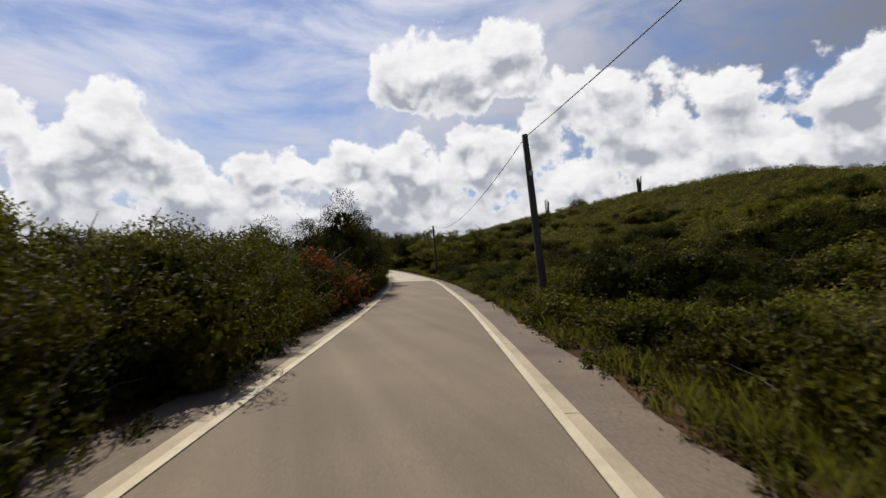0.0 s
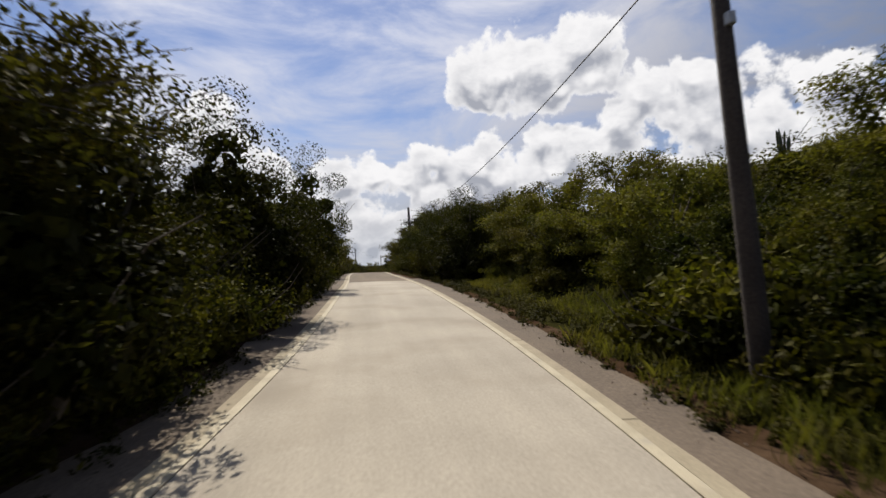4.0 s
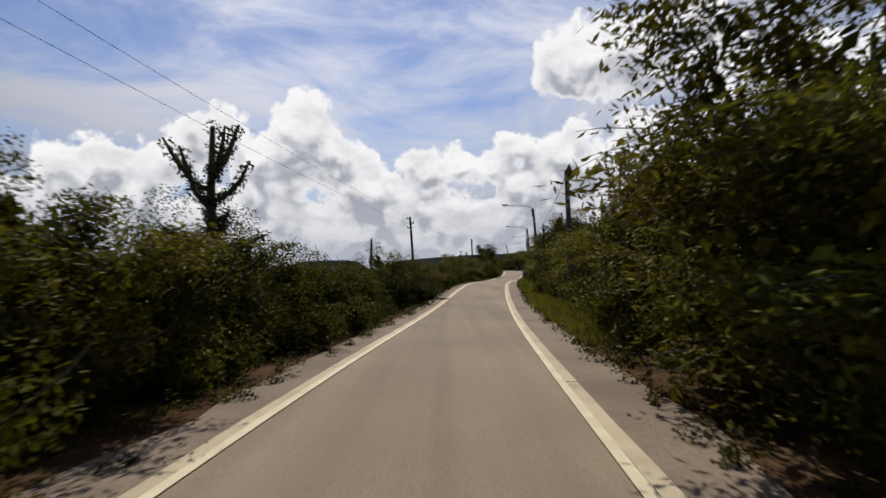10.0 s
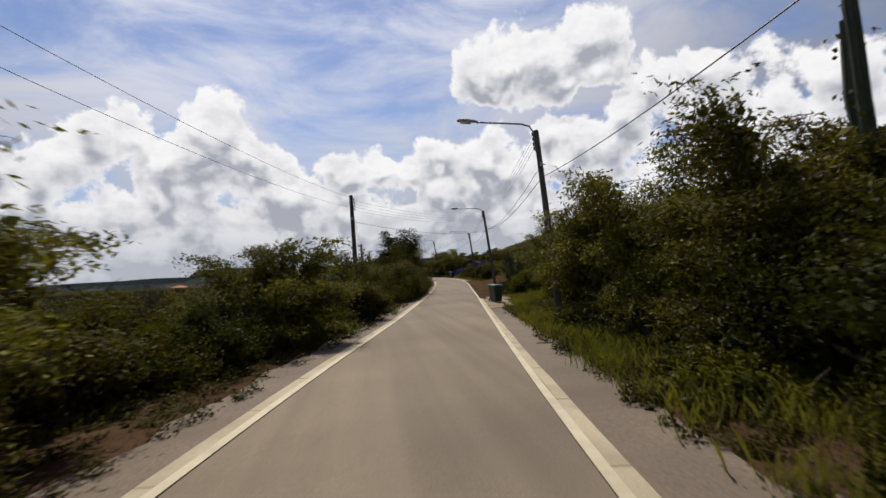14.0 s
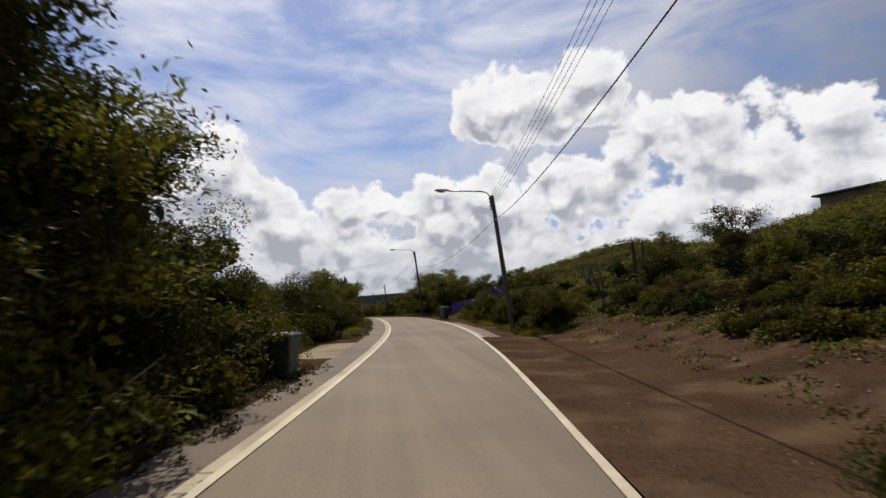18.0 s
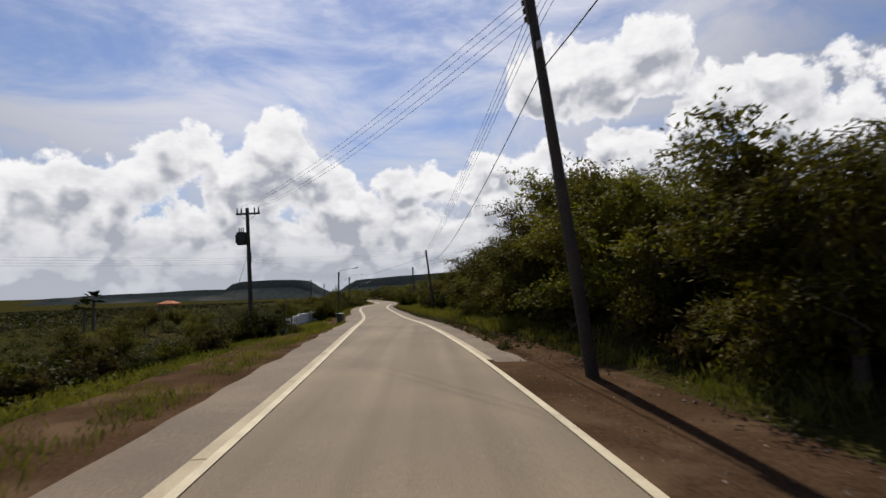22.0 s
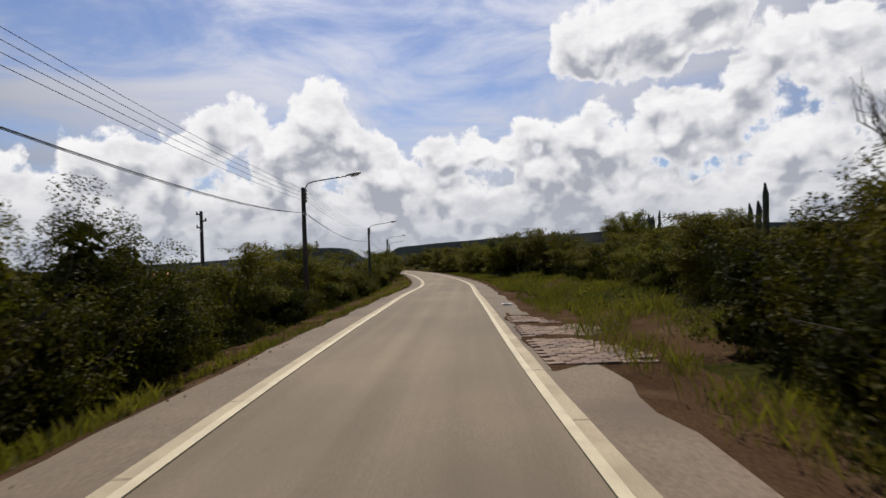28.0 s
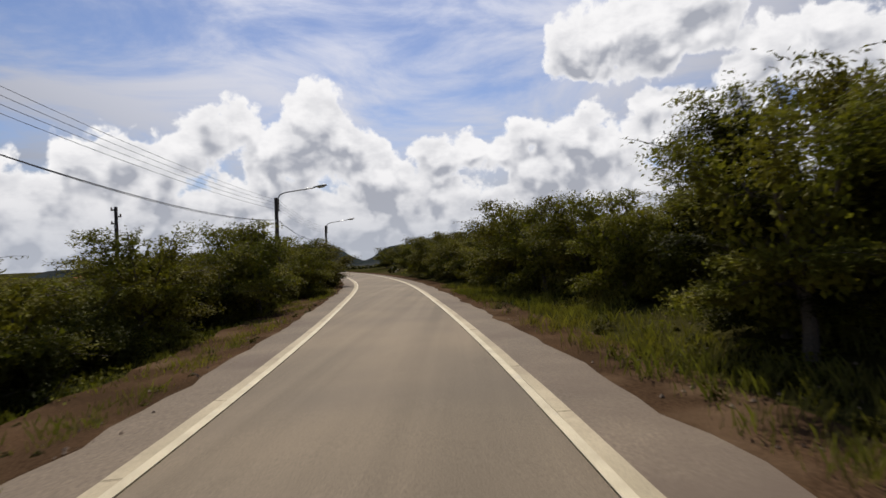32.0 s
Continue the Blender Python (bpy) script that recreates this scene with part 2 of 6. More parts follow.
SHOULDER = material("worn_shoulder", (0.140, 0.108, 0.078), (0.106, 0.082, 0.060), 0.5, 24.0, 0.92, 0.5, 0.25, stain=(0.095, 0.070, 0.052), stain_scale=0.35, stain_range=(0.52, 0.68), bump_size=0.02)
DIRT = material("brown_dirt", (0.060, 0.036, 0.021), (0.040, 0.025, 0.015), 0.6, 20.0, 0.95, 0.9, 0.35, spec=0.0, stain=(0.092, 0.060, 0.037), stain_scale=0.8, stain_range=(0.5, 0.7), bump_size=0.03)
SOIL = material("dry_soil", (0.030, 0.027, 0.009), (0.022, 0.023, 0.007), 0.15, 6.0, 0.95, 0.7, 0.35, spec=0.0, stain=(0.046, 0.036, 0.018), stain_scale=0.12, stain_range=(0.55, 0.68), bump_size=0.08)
LEAF = material("shrub_leaf", (0.086, 0.075, 0.010), (0.032, 0.035, 0.006), 0.9, 8.0, 0.65, 0.0, 0.3, per_object=0.7, translucent=0.26, spec=0.04)
LEAF_DARK = material("dark_leaf", (0.042, 0.041, 0.007), (0.017, 0.020, 0.004), 0.9, 8.0, 0.65, 0.0, 0.3, per_object=0.7, translucent=0.26, spec=0.04)
LEAF_ACACIA = material("acacia_leaf", (0.122, 0.104, 0.018), (0.060, 0.060, 0.011), 0.7, 8.0, 0.65, 0.0, 0.3, per_object=0.7, translucent=0.26, spec=0.04)
LEAF_DRY = material("dry_leaf", (0.070, 0.054, 0.022), (0.046, 0.036, 0.015), 0.9, 8.0, 0.8, 0.0, 0.25, per_object=0.4, translucent=0.2, spec=0.0)
LEAF_RED = material("red_leaf", (0.20, 0.034, 0.014), (0.090, 0.050, 0.012), 0.9, 8.0, 0.7, 0.0, 0.25, per_object=0.5, translucent=0.25, spec=0.02)
GRASS = material("verge_grass", (0.135, 0.112, 0.022), (0.075, 0.076, 0.013), 0.25, 5.0, 0.7, 0.0, 0.25, per_object=0.45, translucent=0.35)
BARK = material("grey_bark", (0.085, 0.070, 0.055), (0.060, 0.050, 0.040), 2.0, 30.0, 0.9, 0.5, 0.3)
CACTUS = material("cactus_skin", (0.028, 0.038, 0.020), (0.042, 0.050, 0.028), 1.5, 20.0, 0.7, 0.2, 0.2, per_object=0.2)
POLE_WOOD = material("tarred_pole_wood", (0.036, 0.029, 0.025), (0.056, 0.045, 0.038), 1.0, 25.0, 0.85, 0.4, 0.3)
POLE_GREY = material("weathered_pole_wood", (0.095, 0.083, 0.071), (0.066, 0.058, 0.051), 1.0, 25.0, 0.85, 0.4, 0.3)
STEEL = material("galvanised_steel", (0.32, 0.33, 0.34), (0.24, 0.25, 0.26), 3.0, 40.0, 0.5, 0.1, 0.1, metal=0.7)
LAMP_GREY = material("lamp_housing_grey", (0.42, 0.43, 0.42), (0.34, 0.35, 0.34), 3.0, 40.0, 0.5, 0.05, 0.08)
GLASS_DULL = material("lamp_bowl", (0.55, 0.56, 0.54), (0.48, 0.49, 0.47), 3.0, 40.0, 0.25, 0.0, 0.05, spec=0.6)
PORCELAIN = material("brown_porcelain", (0.06, 0.035, 0.025), (0.05, 0.03, 0.02), 3.0, 40.0, 0.25, 0.0, 0.05, spec=0.6)
CABLE = material("black_cable", (0.018, 0.018, 0.02), (0.024, 0.024, 0.026), 3.0, 40.0, 0.6, 0.0, 0.1)
# paler than the bin body: the sky's reflection is put into this colour
BIN_LID = material("bin_lid_plastic", (0.06, 0.105, 0.08), (0.045, 0.085, 0.065), 2.0, 30.0, 0.28, 0.05, 0.1, spec=0.6)
BIN_GREEN = material("bin_plastic_green", (0.022, 0.042, 0.033), (0.030, 0.052, 0.041), 2.0, 30.0, 0.5, 0.08, 0.12, stain=(0.09, 0.095, 0.075), stain_scale=3.0, stain_range=(0.58, 0.8))
TRANSFORMER = material("dark_painted_steel", (0.040, 0.042, 0.045), (0.028, 0.030, 0.032), 3.0, 40.0, 0.6, 0.05, 0.15)
RUBBER = material("black_rubber", (0.015, 0.015, 0.015), (0.022, 0.022, 0.022), 3.0, 40.0, 0.8, 0.1, 0.1)
PURPLE = material("purple_wall_paint", (0.115, 0.070, 0.27), (0.092, 0.056, 0.22), 0.8, 25.0, 0.8, 0.3, 0.1, stain=(0.09, 0.055, 0.22), stain_scale=1.2, stain_range=(0.55, 0.75))
WHITE = material("white_wall_paint", (0.78, 0.78, 0.76), (0.70, 0.70, 0.68), 0.8, 25.0, 0.8, 0.2, 0.06, stain=(0.45, 0.43, 0.38), stain_scale=1.0, stain_range=(0.58, 0.8))
ORANGE = material("orange_render", (0.36, 0.13, 0.045), (0.30, 0.10, 0.04), 1.0, 20.0, 0.85, 0.2, 0.12)
ROOF = material("rusty_sheet_roof", (0.20, 0.10, 0.07), (0.15, 0.08, 0.06), 1.0, 20.0, 0.7, 0.2, 0.2)
RED_SIGN = material("red_sign_paint", (0.55, 0.03, 0.03), (0.48, 0.03, 0.03), 2.0, 30.0, 0.5, 0.0, 0.05)
DARK_GAP = material("dark_interior", (0.02, 0.02, 0.022), (0.03, 0.03, 0.03), 2.0, 30.0, 0.9, 0.0, 0.1)
# scrub colour turned blue-grey: the haze of distance is put into it
FAR_HILL = material("far_hazy_scrub_hill", (0.018, 0.024, 0.027), (0.026, 0.032, 0.033), 0.02, 0.15, 0.95, 0.0, 0.22, spec=0.0, stain=(0.055, 0.055, 0.052), stain_scale=0.012, stain_range=(0.5, 0.7))
PAVER = material("red_paver", (0.185, 0.125, 0.095), (0.135, 0.092, 0.072), 1.2, 40.0, 0.9, 0.4, 0.2, per_object=0.45, stain=(0.11, 0.08, 0.06), stain_scale=1.5, stain_range=(0.5, 0.7))
SAND = material("sandy_drive", (0.21, 0.165, 0.10), (0.16, 0.125, 0.075), 0.5, 26.0, 0.95, 0.6, 0.2, stain=(0.12, 0.085, 0.05), stain_scale=0.7, stain_range=(0.5, 0.66), bump_size=0.02)

# ---------------------------------------------------------------- mesh helpers
class Shape:
    """Vertices and faces gathered for one mesh."""

    def __init__(self):
        self.v, self.f = [], []

    def add(self, verts, faces):
        k = len(self.v)
        self.v.extend(tuple(p) for p in verts)
        self.f.extend(tuple(i + k for i in q) for q in faces)
        return self

    def box(self, cx, cy, cz, sx, sy, sz, m=None, bevel=0.0):
        x, y, z = sx / 2, sy / 2, sz / 2
        if bevel <= 0:
            v = [(a * x, b * y, c * z) for c in (-1, 1) for b in (-1, 1) for a in (-1, 1)]
            f = [(0, 2, 3, 1), (4, 5, 7, 6), (0, 1, 5, 4), (2, 6, 7, 3), (0, 4, 6, 2), (1, 3, 7, 5)]
        else:
            bm = bmesh.new()
            bmesh.ops.create_cube(bm, size=1.0, matrix=Matrix.Diagonal((sx, sy, sz, 1)))
            bmesh.ops.bevel(bm, geom=list(bm.edges), offset=min(bevel, 0.45 * min(sx, sy, sz)), segments=2, affect="EDGES", profile=0.5)
            bm.verts.index_update()
            v, f = [tuple(q.co) for q in bm.verts], [[q.index for q in g.verts] for g in bm.faces]
            bm.free()
        v = [Vector(p) for p in v]
        if m is not None:
            v = [m @ p for p in v]
        return self.add([(p[0] + cx, p[1] + cy, p[2] + cz) for p in v], f)

    def tube(self, points, radii, sides=8, ribs=0.0, cap=True):
        """A tube along points; ribs > 0 makes a star-shaped section."""
        P = [Vector(p) for p in points]
        k = len(self.v)
        n = len(P)
        side = None
        for i, p in enumerate(P):
            way = (P[min(i + 1, n - 1)] - P[max(i - 1, 0)]).normalized()
            if side is None:
                side = way.orthogonal().normalized()
            side = (side - way * side.dot(way)).normalized()
            up = way.cross(side)
            for j in range(sides):
                a = 2 * math.pi * j / sides
                r = radii[i] * (1 - (ribs if j % 2 else 0))
                self.v.append(tuple(p + (side * math.cos(a) + up * math.sin(a)) * r))
        for i in range(n - 1):
            for j in range(sides):
                a, b = k + i * sides + j, k + i * sides + (j + 1) % sides
                self.f.append((a, b, b + sides, a + sides))
        if cap:
            self.f.append(tuple(k + j for j in range(sides))[::-1])
            self.f.append(tuple(k + (n - 1) * sides + j for j in range(sides)))
        return self

    def lathe(self, profile, sides=12, m=None):
        """Rings of (radius, height) round z."""
        k = len(self.v)
        for r, h in profile:
            for j in range(sides):
                a = 2 * math.pi * j / sides
                p = Vector((r * math.cos(a), r * math.sin(a), h))
                self.v.append(tuple(m @ p if m is not None else p))
        for i in range(len(profile) - 1):
            for j in range(sides):
                a, b = k + i * sides + j, k + i * sides + (j + 1) % sides
                self.f.append((a, b, b + sides, a + sides))
        self.f.append(tuple(k + j for j in range(sides))[::-1])
        self.f.append(tuple(k + (len(profile) - 1) * sides + j for j in range(sides)))
        return self

    def mesh(self, name, mat, smooth=False):
        me = bpy.data.meshes.new(name)
        me.from_pydata(self.v, [], self.f)
        me.materials.append(mat)
        if smooth:
            me.shade_smooth()
        me.update()
        return me


def part(name, shape, mat, parent=None, label="", smooth=False, kind=""):
    ob = new(name, shape.mesh(name, mat, smooth))
    if parent is not None:
        ob.parent = parent
    return tagged(ob, label, kind=kind)


def thing(name, label, category, group="", kind="", at=None):
    ob = new(name)
    ob.empty_display_size = 0.2
    if at is not None:
        ob.matrix_basis = at
    return tagged(ob, label, category, group, kind)


# ---------------------------------------------------------------- the road's line
CENTRE = [
    (-18.17, -63.39, -1.30), (-8.99, -30.35, -0.62), (-0.61, 0.15, 0.00), (6.46, 25.57, 0.52), (11.80, 50.54, 1.09), (13.00, 75.17, 2.29),
    (12.84, 101.91, 3.18), (13.47, 128.24, 3.63), (15.35, 154.26, 3.32), (18.13, 179.78, 3.69), (22.20, 204.23, 3.39), (26.35, 228.27, 3.50),
    (29.65, 253.66, 3.91), (30.00, 279.24, 4.10), (28.60, 305.16, 3.81), (26.22, 331.70, 3.02), (22.76, 358.14, 2.94), (22.08, 383.33, 2.62),
    (21.52, 405.92, 2.16), (18.80, 429.00, 1.90), (14.80, 452.00, 1.70), (8.50, 475.00, 1.60), (0.00, 498.00, 1.50), (-10.00, 520.00, 1.40),
]


def glide(y):
    """x, z and slope dx/dy of the road's middle at y, on a smooth curve through CENTRE."""
    k = 1
    while k < len(CENTRE) - 3 and CENTRE[k + 1][1] < y:
        k += 1
    y0, y1 = CENTRE[k][1], CENTRE[k + 1][1]
    h, s = y1 - y0, (y - y0) / (y1 - y0)
    out = []
    for c in (0, 2):
        p0, p1 = CENTRE[k][c], CENTRE[k + 1][c]
        m0 = (p1 - CENTRE[k - 1][c]) / (y1 - CENTRE[k - 1][1])
        m1 = (CENTRE[k + 2][c] - p0) / (CENTRE[k + 2][1] - y0)
        if s < 0:
            out.append((p0 + m0 * (y - y0), m0))
        elif s > 1:
            out.append((p1 + m1 * (y - y1), m1))
        else:
            out.append((p0 * (2 * s ** 3 - 3 * s * s + 1) + m0 * h * (s ** 3 - 2 * s * s + s) + p1 * (3 * s * s - 2 * s ** 3) + m1 * h * (s ** 3 - s * s),
                        (p0 * (6 * s * s - 6 * s) + p1 * (6 * s - 6 * s * s)) / h + m0 * (3 * s * s - 4 * s + 1) + m1 * (3 * s * s - 2 * s)))
    return out[0][0], out[1][0], out[0][1]


def smooth(x, a, b):
    t = min(1.0, max(0.0, (x - a) / (b - a)))
    return t * t * (3 - 2 * t)


def table(y, rows):
    for (a, v), (b, w) in zip(rows, rows[1:]):
        if y <= b:
            return v + (w - v) * smooth(y, a, b)
    return rows[-1][1]


# how steeply the land goes up on the right, and down on the left, along the way
RISE = [(-60, 0.15), (20, 0.16), (42, 0.22), (62, 0.28), (95, 0.29), (120, 0.26), (150, 0.18), (205, 0.19), (232, 0.25), (262, 0.27), (271, 0.26), (280, 0.22), (286, 0.23), (298, 0.33), (315, 0.30), (335, 0.17), (360, 0.13), (395, 0.15), (440, 0.14), (600, 0.05)]
CREST = [(-60, 42), (60, 46), (110, 30), (200, 30), (240, 42), (300, 30), (380, 25), (600, 20)]
FALL = [(-60, 0.03), (60, 0.02), (110, 0.05), (180, 0.10), (250, 0.06), (320, 0.12), (400, 0.09), (600, 0.03)]


DIP = [(-60, 0.0), (295, 0.0), (326, 0.55), (362, 0.5), (400, 0.3), (440, 0.15), (600, 0.0)]


def dip(y, u):
    """How far the left verge lies below the road."""
    return table(y, DIP) * smooth(-u, 2.7, 4.8)


# how much wider the right half of the road is, along the way
WIDE = [(-60, 0.1), (5, 0.06), (30, 0.0), (52, 0.26), (90, -0.04), (120, 0.03), (150, -0.1), (172, -0.14), (209, 0.04), (224, -0.05), (245, 0.10), (268, 0.34), (290, 0.2), (324, -0.24), (362, 0.06), (388, -0.08), (600, 0.05)]
# and the left half
WIDE_LEFT = [(-60, -0.06), (92, -0.08), (119, 0.03), (150, -0.06), (171, -0.06), (209, 0.10), (271, -0.05), (323, -0.04), (362, -0.12), (388, 0.14), (600, 0.1)]


def land(y, u):
    """Height of the ground at u metres to the right of the road's middle."""
    z = glide(max(-80, min(515, y)))[1]
    n = noise.noise(Vector((u * 0.11, y * 0.11, 0.3))) * 0.35 + noise.noise(Vector((u * 0.35, y * 0.35, 5))) * 0.12
    away = smooth(abs(u), 4.6, 12)
    if u > 0:
        run, crest = max(0.0, u - 4.4), table(y, CREST)
        up = table(y, RISE) * (run if run < crest else crest + (run - crest) * 0.15 - min(40, (run - crest) * 0.25))
        z += max(up, -6) * smooth(u, 4.0, 7.0)
    else:
        run = max(0.0, -u - 3.6)
        z -= table(y, FALL) * min(run, 14) + min(6.0, max(0.0, run - 14) * 0.02)
    z -= dip(y, u) + 0.05 * smooth(-u, 2.0, 2.4) * (1 - smooth(-u, 4.6, 5.6))
    far = smooth(abs(u), 120, 900)
    z = z * (1 - far) + far * -6.0
    z = z * (1 - smooth(y, 500, 900)) - 6.0 * smooth(y, 500, 900)
    return z - 0.05 + n * away


def place(y, u, dz=0.0):
    """World point at u metres to the right of the road's middle, on the ground."""
    yc = max(-80, min(515, y))
    x, z, dx = glide(yc)
    turn = 1.0 / math.hypot(1, dx)
    nx, ny = turn, -dx * turn
    k = smooth(abs(u), 25, 130)
    nx, ny = nx * (1 - k) + k, ny * (1 - k)
    return Vector((x + (dx * (y - yc) if y < yc else 0) + nx * u, y + ny * u, land(y, u) + dz))


def frange(a, b, step):
    n = max(1, round((b - a) / step))
    return [a + (b - a) * i / n for i in range(n + 1)]


# ---------------------------------------------------------------- ground
def ground():
    us = [-3000, -1800, -1000, -600, -380, -240, -160, -110, -80] + frange(-60, -16, 3.0) + frange(-15, 15, 0.75) + frange(16, 60, 2.5) + [70, 85, 110, 160, 240, 380, 600, 1000, 1800, 3000]
    ys = [-400, -200, -120] + frange(-80, 500, 2.0) + [510, 530, 560, 600, 660, 740, 850, 1000, 1300, 1800, 2600, 4000]
    s = Shape()
    s.v = [tuple(place(y, u)) for y in ys for u in us]
    n = len(us)
    s.f = [(j * n + i, j * n + i + 1, (j + 1) * n + i + 1, (j + 1) * n + i) for j in range(len(ys) - 1) for i in range(n - 1)]
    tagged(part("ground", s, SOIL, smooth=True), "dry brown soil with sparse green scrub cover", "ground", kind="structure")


def ribbon(name, mat, label, y0, y1, ul, ur, dz, step=1.0, thick=0.0, category="", wobble=None, kind="structure", parent=None):
    """A strip along the road between two offsets; with thickness it is a real slab."""
    s = Shape()
    ys = frange(y0, y1, step)
    cols = [ul, ur] if ur - ul < 0.6 else frange(ul, ur, 0.4 if abs(ul + ur) > 2 else 0.9)
    n = len(cols)
    for y in ys:
        x, z, dx = glide(y)
        t = 1 / math.hypot(1, dx)
        for i, u in enumerate(cols):
            u += table(y, WIDE) if 1.5 < u < 3 else -table(y, WIDE_LEFT) if -3 < u < -1.5 else 0.0
            w = wobble(y, i == n - 1) if wobble and i in (0, n - 1) else 0.0
            s.v.append((x + t * (u + w), y - dx * t * (u + w), z + dz - 0.012 * abs(u) - dip(y, u)))
    m = len(ys)
    s.f = [(j * n + i, j * n + i + 1, (j + 1) * n + i + 1, (j + 1) * n + i) for j in range(m - 1) for i in range(n - 1)]
    if thick:
        k = len(s.v)
        s.v += [(a, b, c - thick) for a, b, c in s.v]
        for j in range(m - 1):
            s.f.append((j * n, (j + 1) * n, k + (j + 1) * n, k + j * n))
            s.f.append((j * n + n - 1, k + j * n + n - 1, k + (j + 1) * n + n - 1, (j + 1) * n + n - 1))
        s.f.append((*range(n - 1, -1, -1), *range(k, k + n)))
        s.f.append((*range((m - 1) * n, m * n), *range(k + m * n - 1, k + (m - 1) * n - 1, -1)))
    ob = part(name, s, mat, parent)
    return tagged(ob, label, category, kind=kind)


ground()
SLAB0, SLAB1 = 47.5, 82.5
ribbon("road", ASPHALT, "narrow grey-brown asphalt road, worn and patched", -75, SLAB0, -1.826, 1.826, 0.035, thick=0.06, category="road")
ribbon("road", CONCRETE, "pale concrete section of the road", SLAB0 + 0.03, SLAB1, -1.826, 1.826, 0.038, thick=0.06, category="road")
ribbon("road", ASPHALT, "narrow grey-brown asphalt road, worn and patched", SLAB1 + 0.03, 515, -1.826, 1.826, 0.035, thick=0.06, category="road")


def ragged(seed, size):
    def w(y, right):
        return size * (noise.noise(Vector((y * 0.45, seed, 0))) + 0.6 * noise.noise(Vector((y * 1.7, seed, 3))))
    return w


for side in (-1, 1):
    a, b = sorted((side * 1.83, side * 1.95))
    ribbon("edge_line", LINE, "worn cream-white painted edge line", -75, 515, a, b, 0.050, category="road marking", thick=0.012)
    a, b = sorted((side * 1.96, side * 2.14))
    edging = tagged(new("concrete_edging"), "sandy flush concrete edging slabs beside the road", "kerb", kind="structure")
    y, k = -30.0, 0
    while y < 470:
        ln = 2.4 + 0.5 * noise.noise(Vector((y, side, 4)))
        up = 0.038 + 0.007 * noise.noise(Vector((y * 3.1, side * 5, 1)))
        ob = ribbon("slab", EDGING, "", y, y + ln - 0.018, a, b + side * 0.0, up, step=1.2, thick=0.09, wobble=ragged(side * 7, 0.02), kind="", parent=edging)
        y += ln
        while side > 0 and (214 < y < 250 or 266 < y < 291):
            y += 1.0
ribbon("shoulder", SHOULDER, "grey worn gravelly road shoulder", -75, 515, 2.12, 3.05, 0.026, 0.7, thick=0.14, category="shoulder", wobble=lambda y, r: ragged(11, 0.25)(y, r) if r else 0)
ribbon("shoulder", SHOULDER, "grey worn gravelly road shoulder", 280, 515, -3.15, -2.12, 0.030, 0.7, thick=0.14, category="shoulder", wobble=lambda y, r: 0 if r else ragged(19, 0.2)(y, r))
ribbon("shoulder", SHOULDER, "grey worn gravelly road shoulder", -75, 280, -2.95, -2.12, 0.026, 0.7, thick=0.14, category="shoulder", wobble=lambda y, r: 0 if r else ragged(17, 0.28)(y, r))

ribbon("dirt_strip", DIRT, "stony brown dirt between shoulder and growth", -75, 82, 2.3, 3.5, 0.008, 0.8, category="dirt", wobble=lambda y, r: ragged(21, 0.3)(y, r) if r else 0)
ribbon("dirt_strip", DIRT, "stony brown dirt between shoulder and growth", 82, 515, 2.3, 4.9, 0.008, 0.8, category="dirt", wobble=lambda y, r: ragged(23, 0.4)(y, r) if r else 0)
ribbon("dirt_strip", DIRT, "stony brown dirt between shoulder and growth", -75, 515, -5.4, -2.3, 0.008, 0.8, category="dirt", wobble=lambda y, r: 0 if r else ragged(29, 0.4)(y, r))


# ---------------------------------------------------------------- far hills
def mesa(name, label, x0, x1, y, depth, prof, base=-10.0):
    """A long hill seen from far: prof gives its height along its length."""
    s = Shape()
    xs, ds = frange(x0, x1, 12.0), [-1.0, -0.8, -0.6, -0.45, -0.34, -0.3, -0.1, 0.3, 1.0]
    for x in xs:
        t = (x - x0) / (x1 - x0)
        h = table(t, prof)
        for d in ds:
            q = abs(d)
            k = 1 - smooth(q, 0.28, 0.36) * 0.45 - smooth(q, 0.34, 1.0) * 0.55
            z = base + h * k + 2.5 * noise.noise(Vector((x * 0.012, d * 3, 1.7))) * (1 if q < 0.95 else 0)
            s.v.append((x, y + d * depth + 14 * noise.noise(Vector((x * 0.02, d, 8))), z))
    n = len(ds)
    s.f = [(i * n + j, (i + 1) * n + j, (i + 1) * n + j + 1, i * n + j + 1) for i in range(len(xs) - 1) for j in range(n - 1)]
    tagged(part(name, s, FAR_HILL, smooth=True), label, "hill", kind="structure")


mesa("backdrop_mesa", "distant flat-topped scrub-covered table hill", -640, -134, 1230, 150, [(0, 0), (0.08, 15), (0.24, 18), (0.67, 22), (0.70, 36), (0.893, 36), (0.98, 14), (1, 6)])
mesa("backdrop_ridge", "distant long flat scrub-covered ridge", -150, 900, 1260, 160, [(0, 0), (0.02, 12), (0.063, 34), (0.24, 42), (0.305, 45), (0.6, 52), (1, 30)])

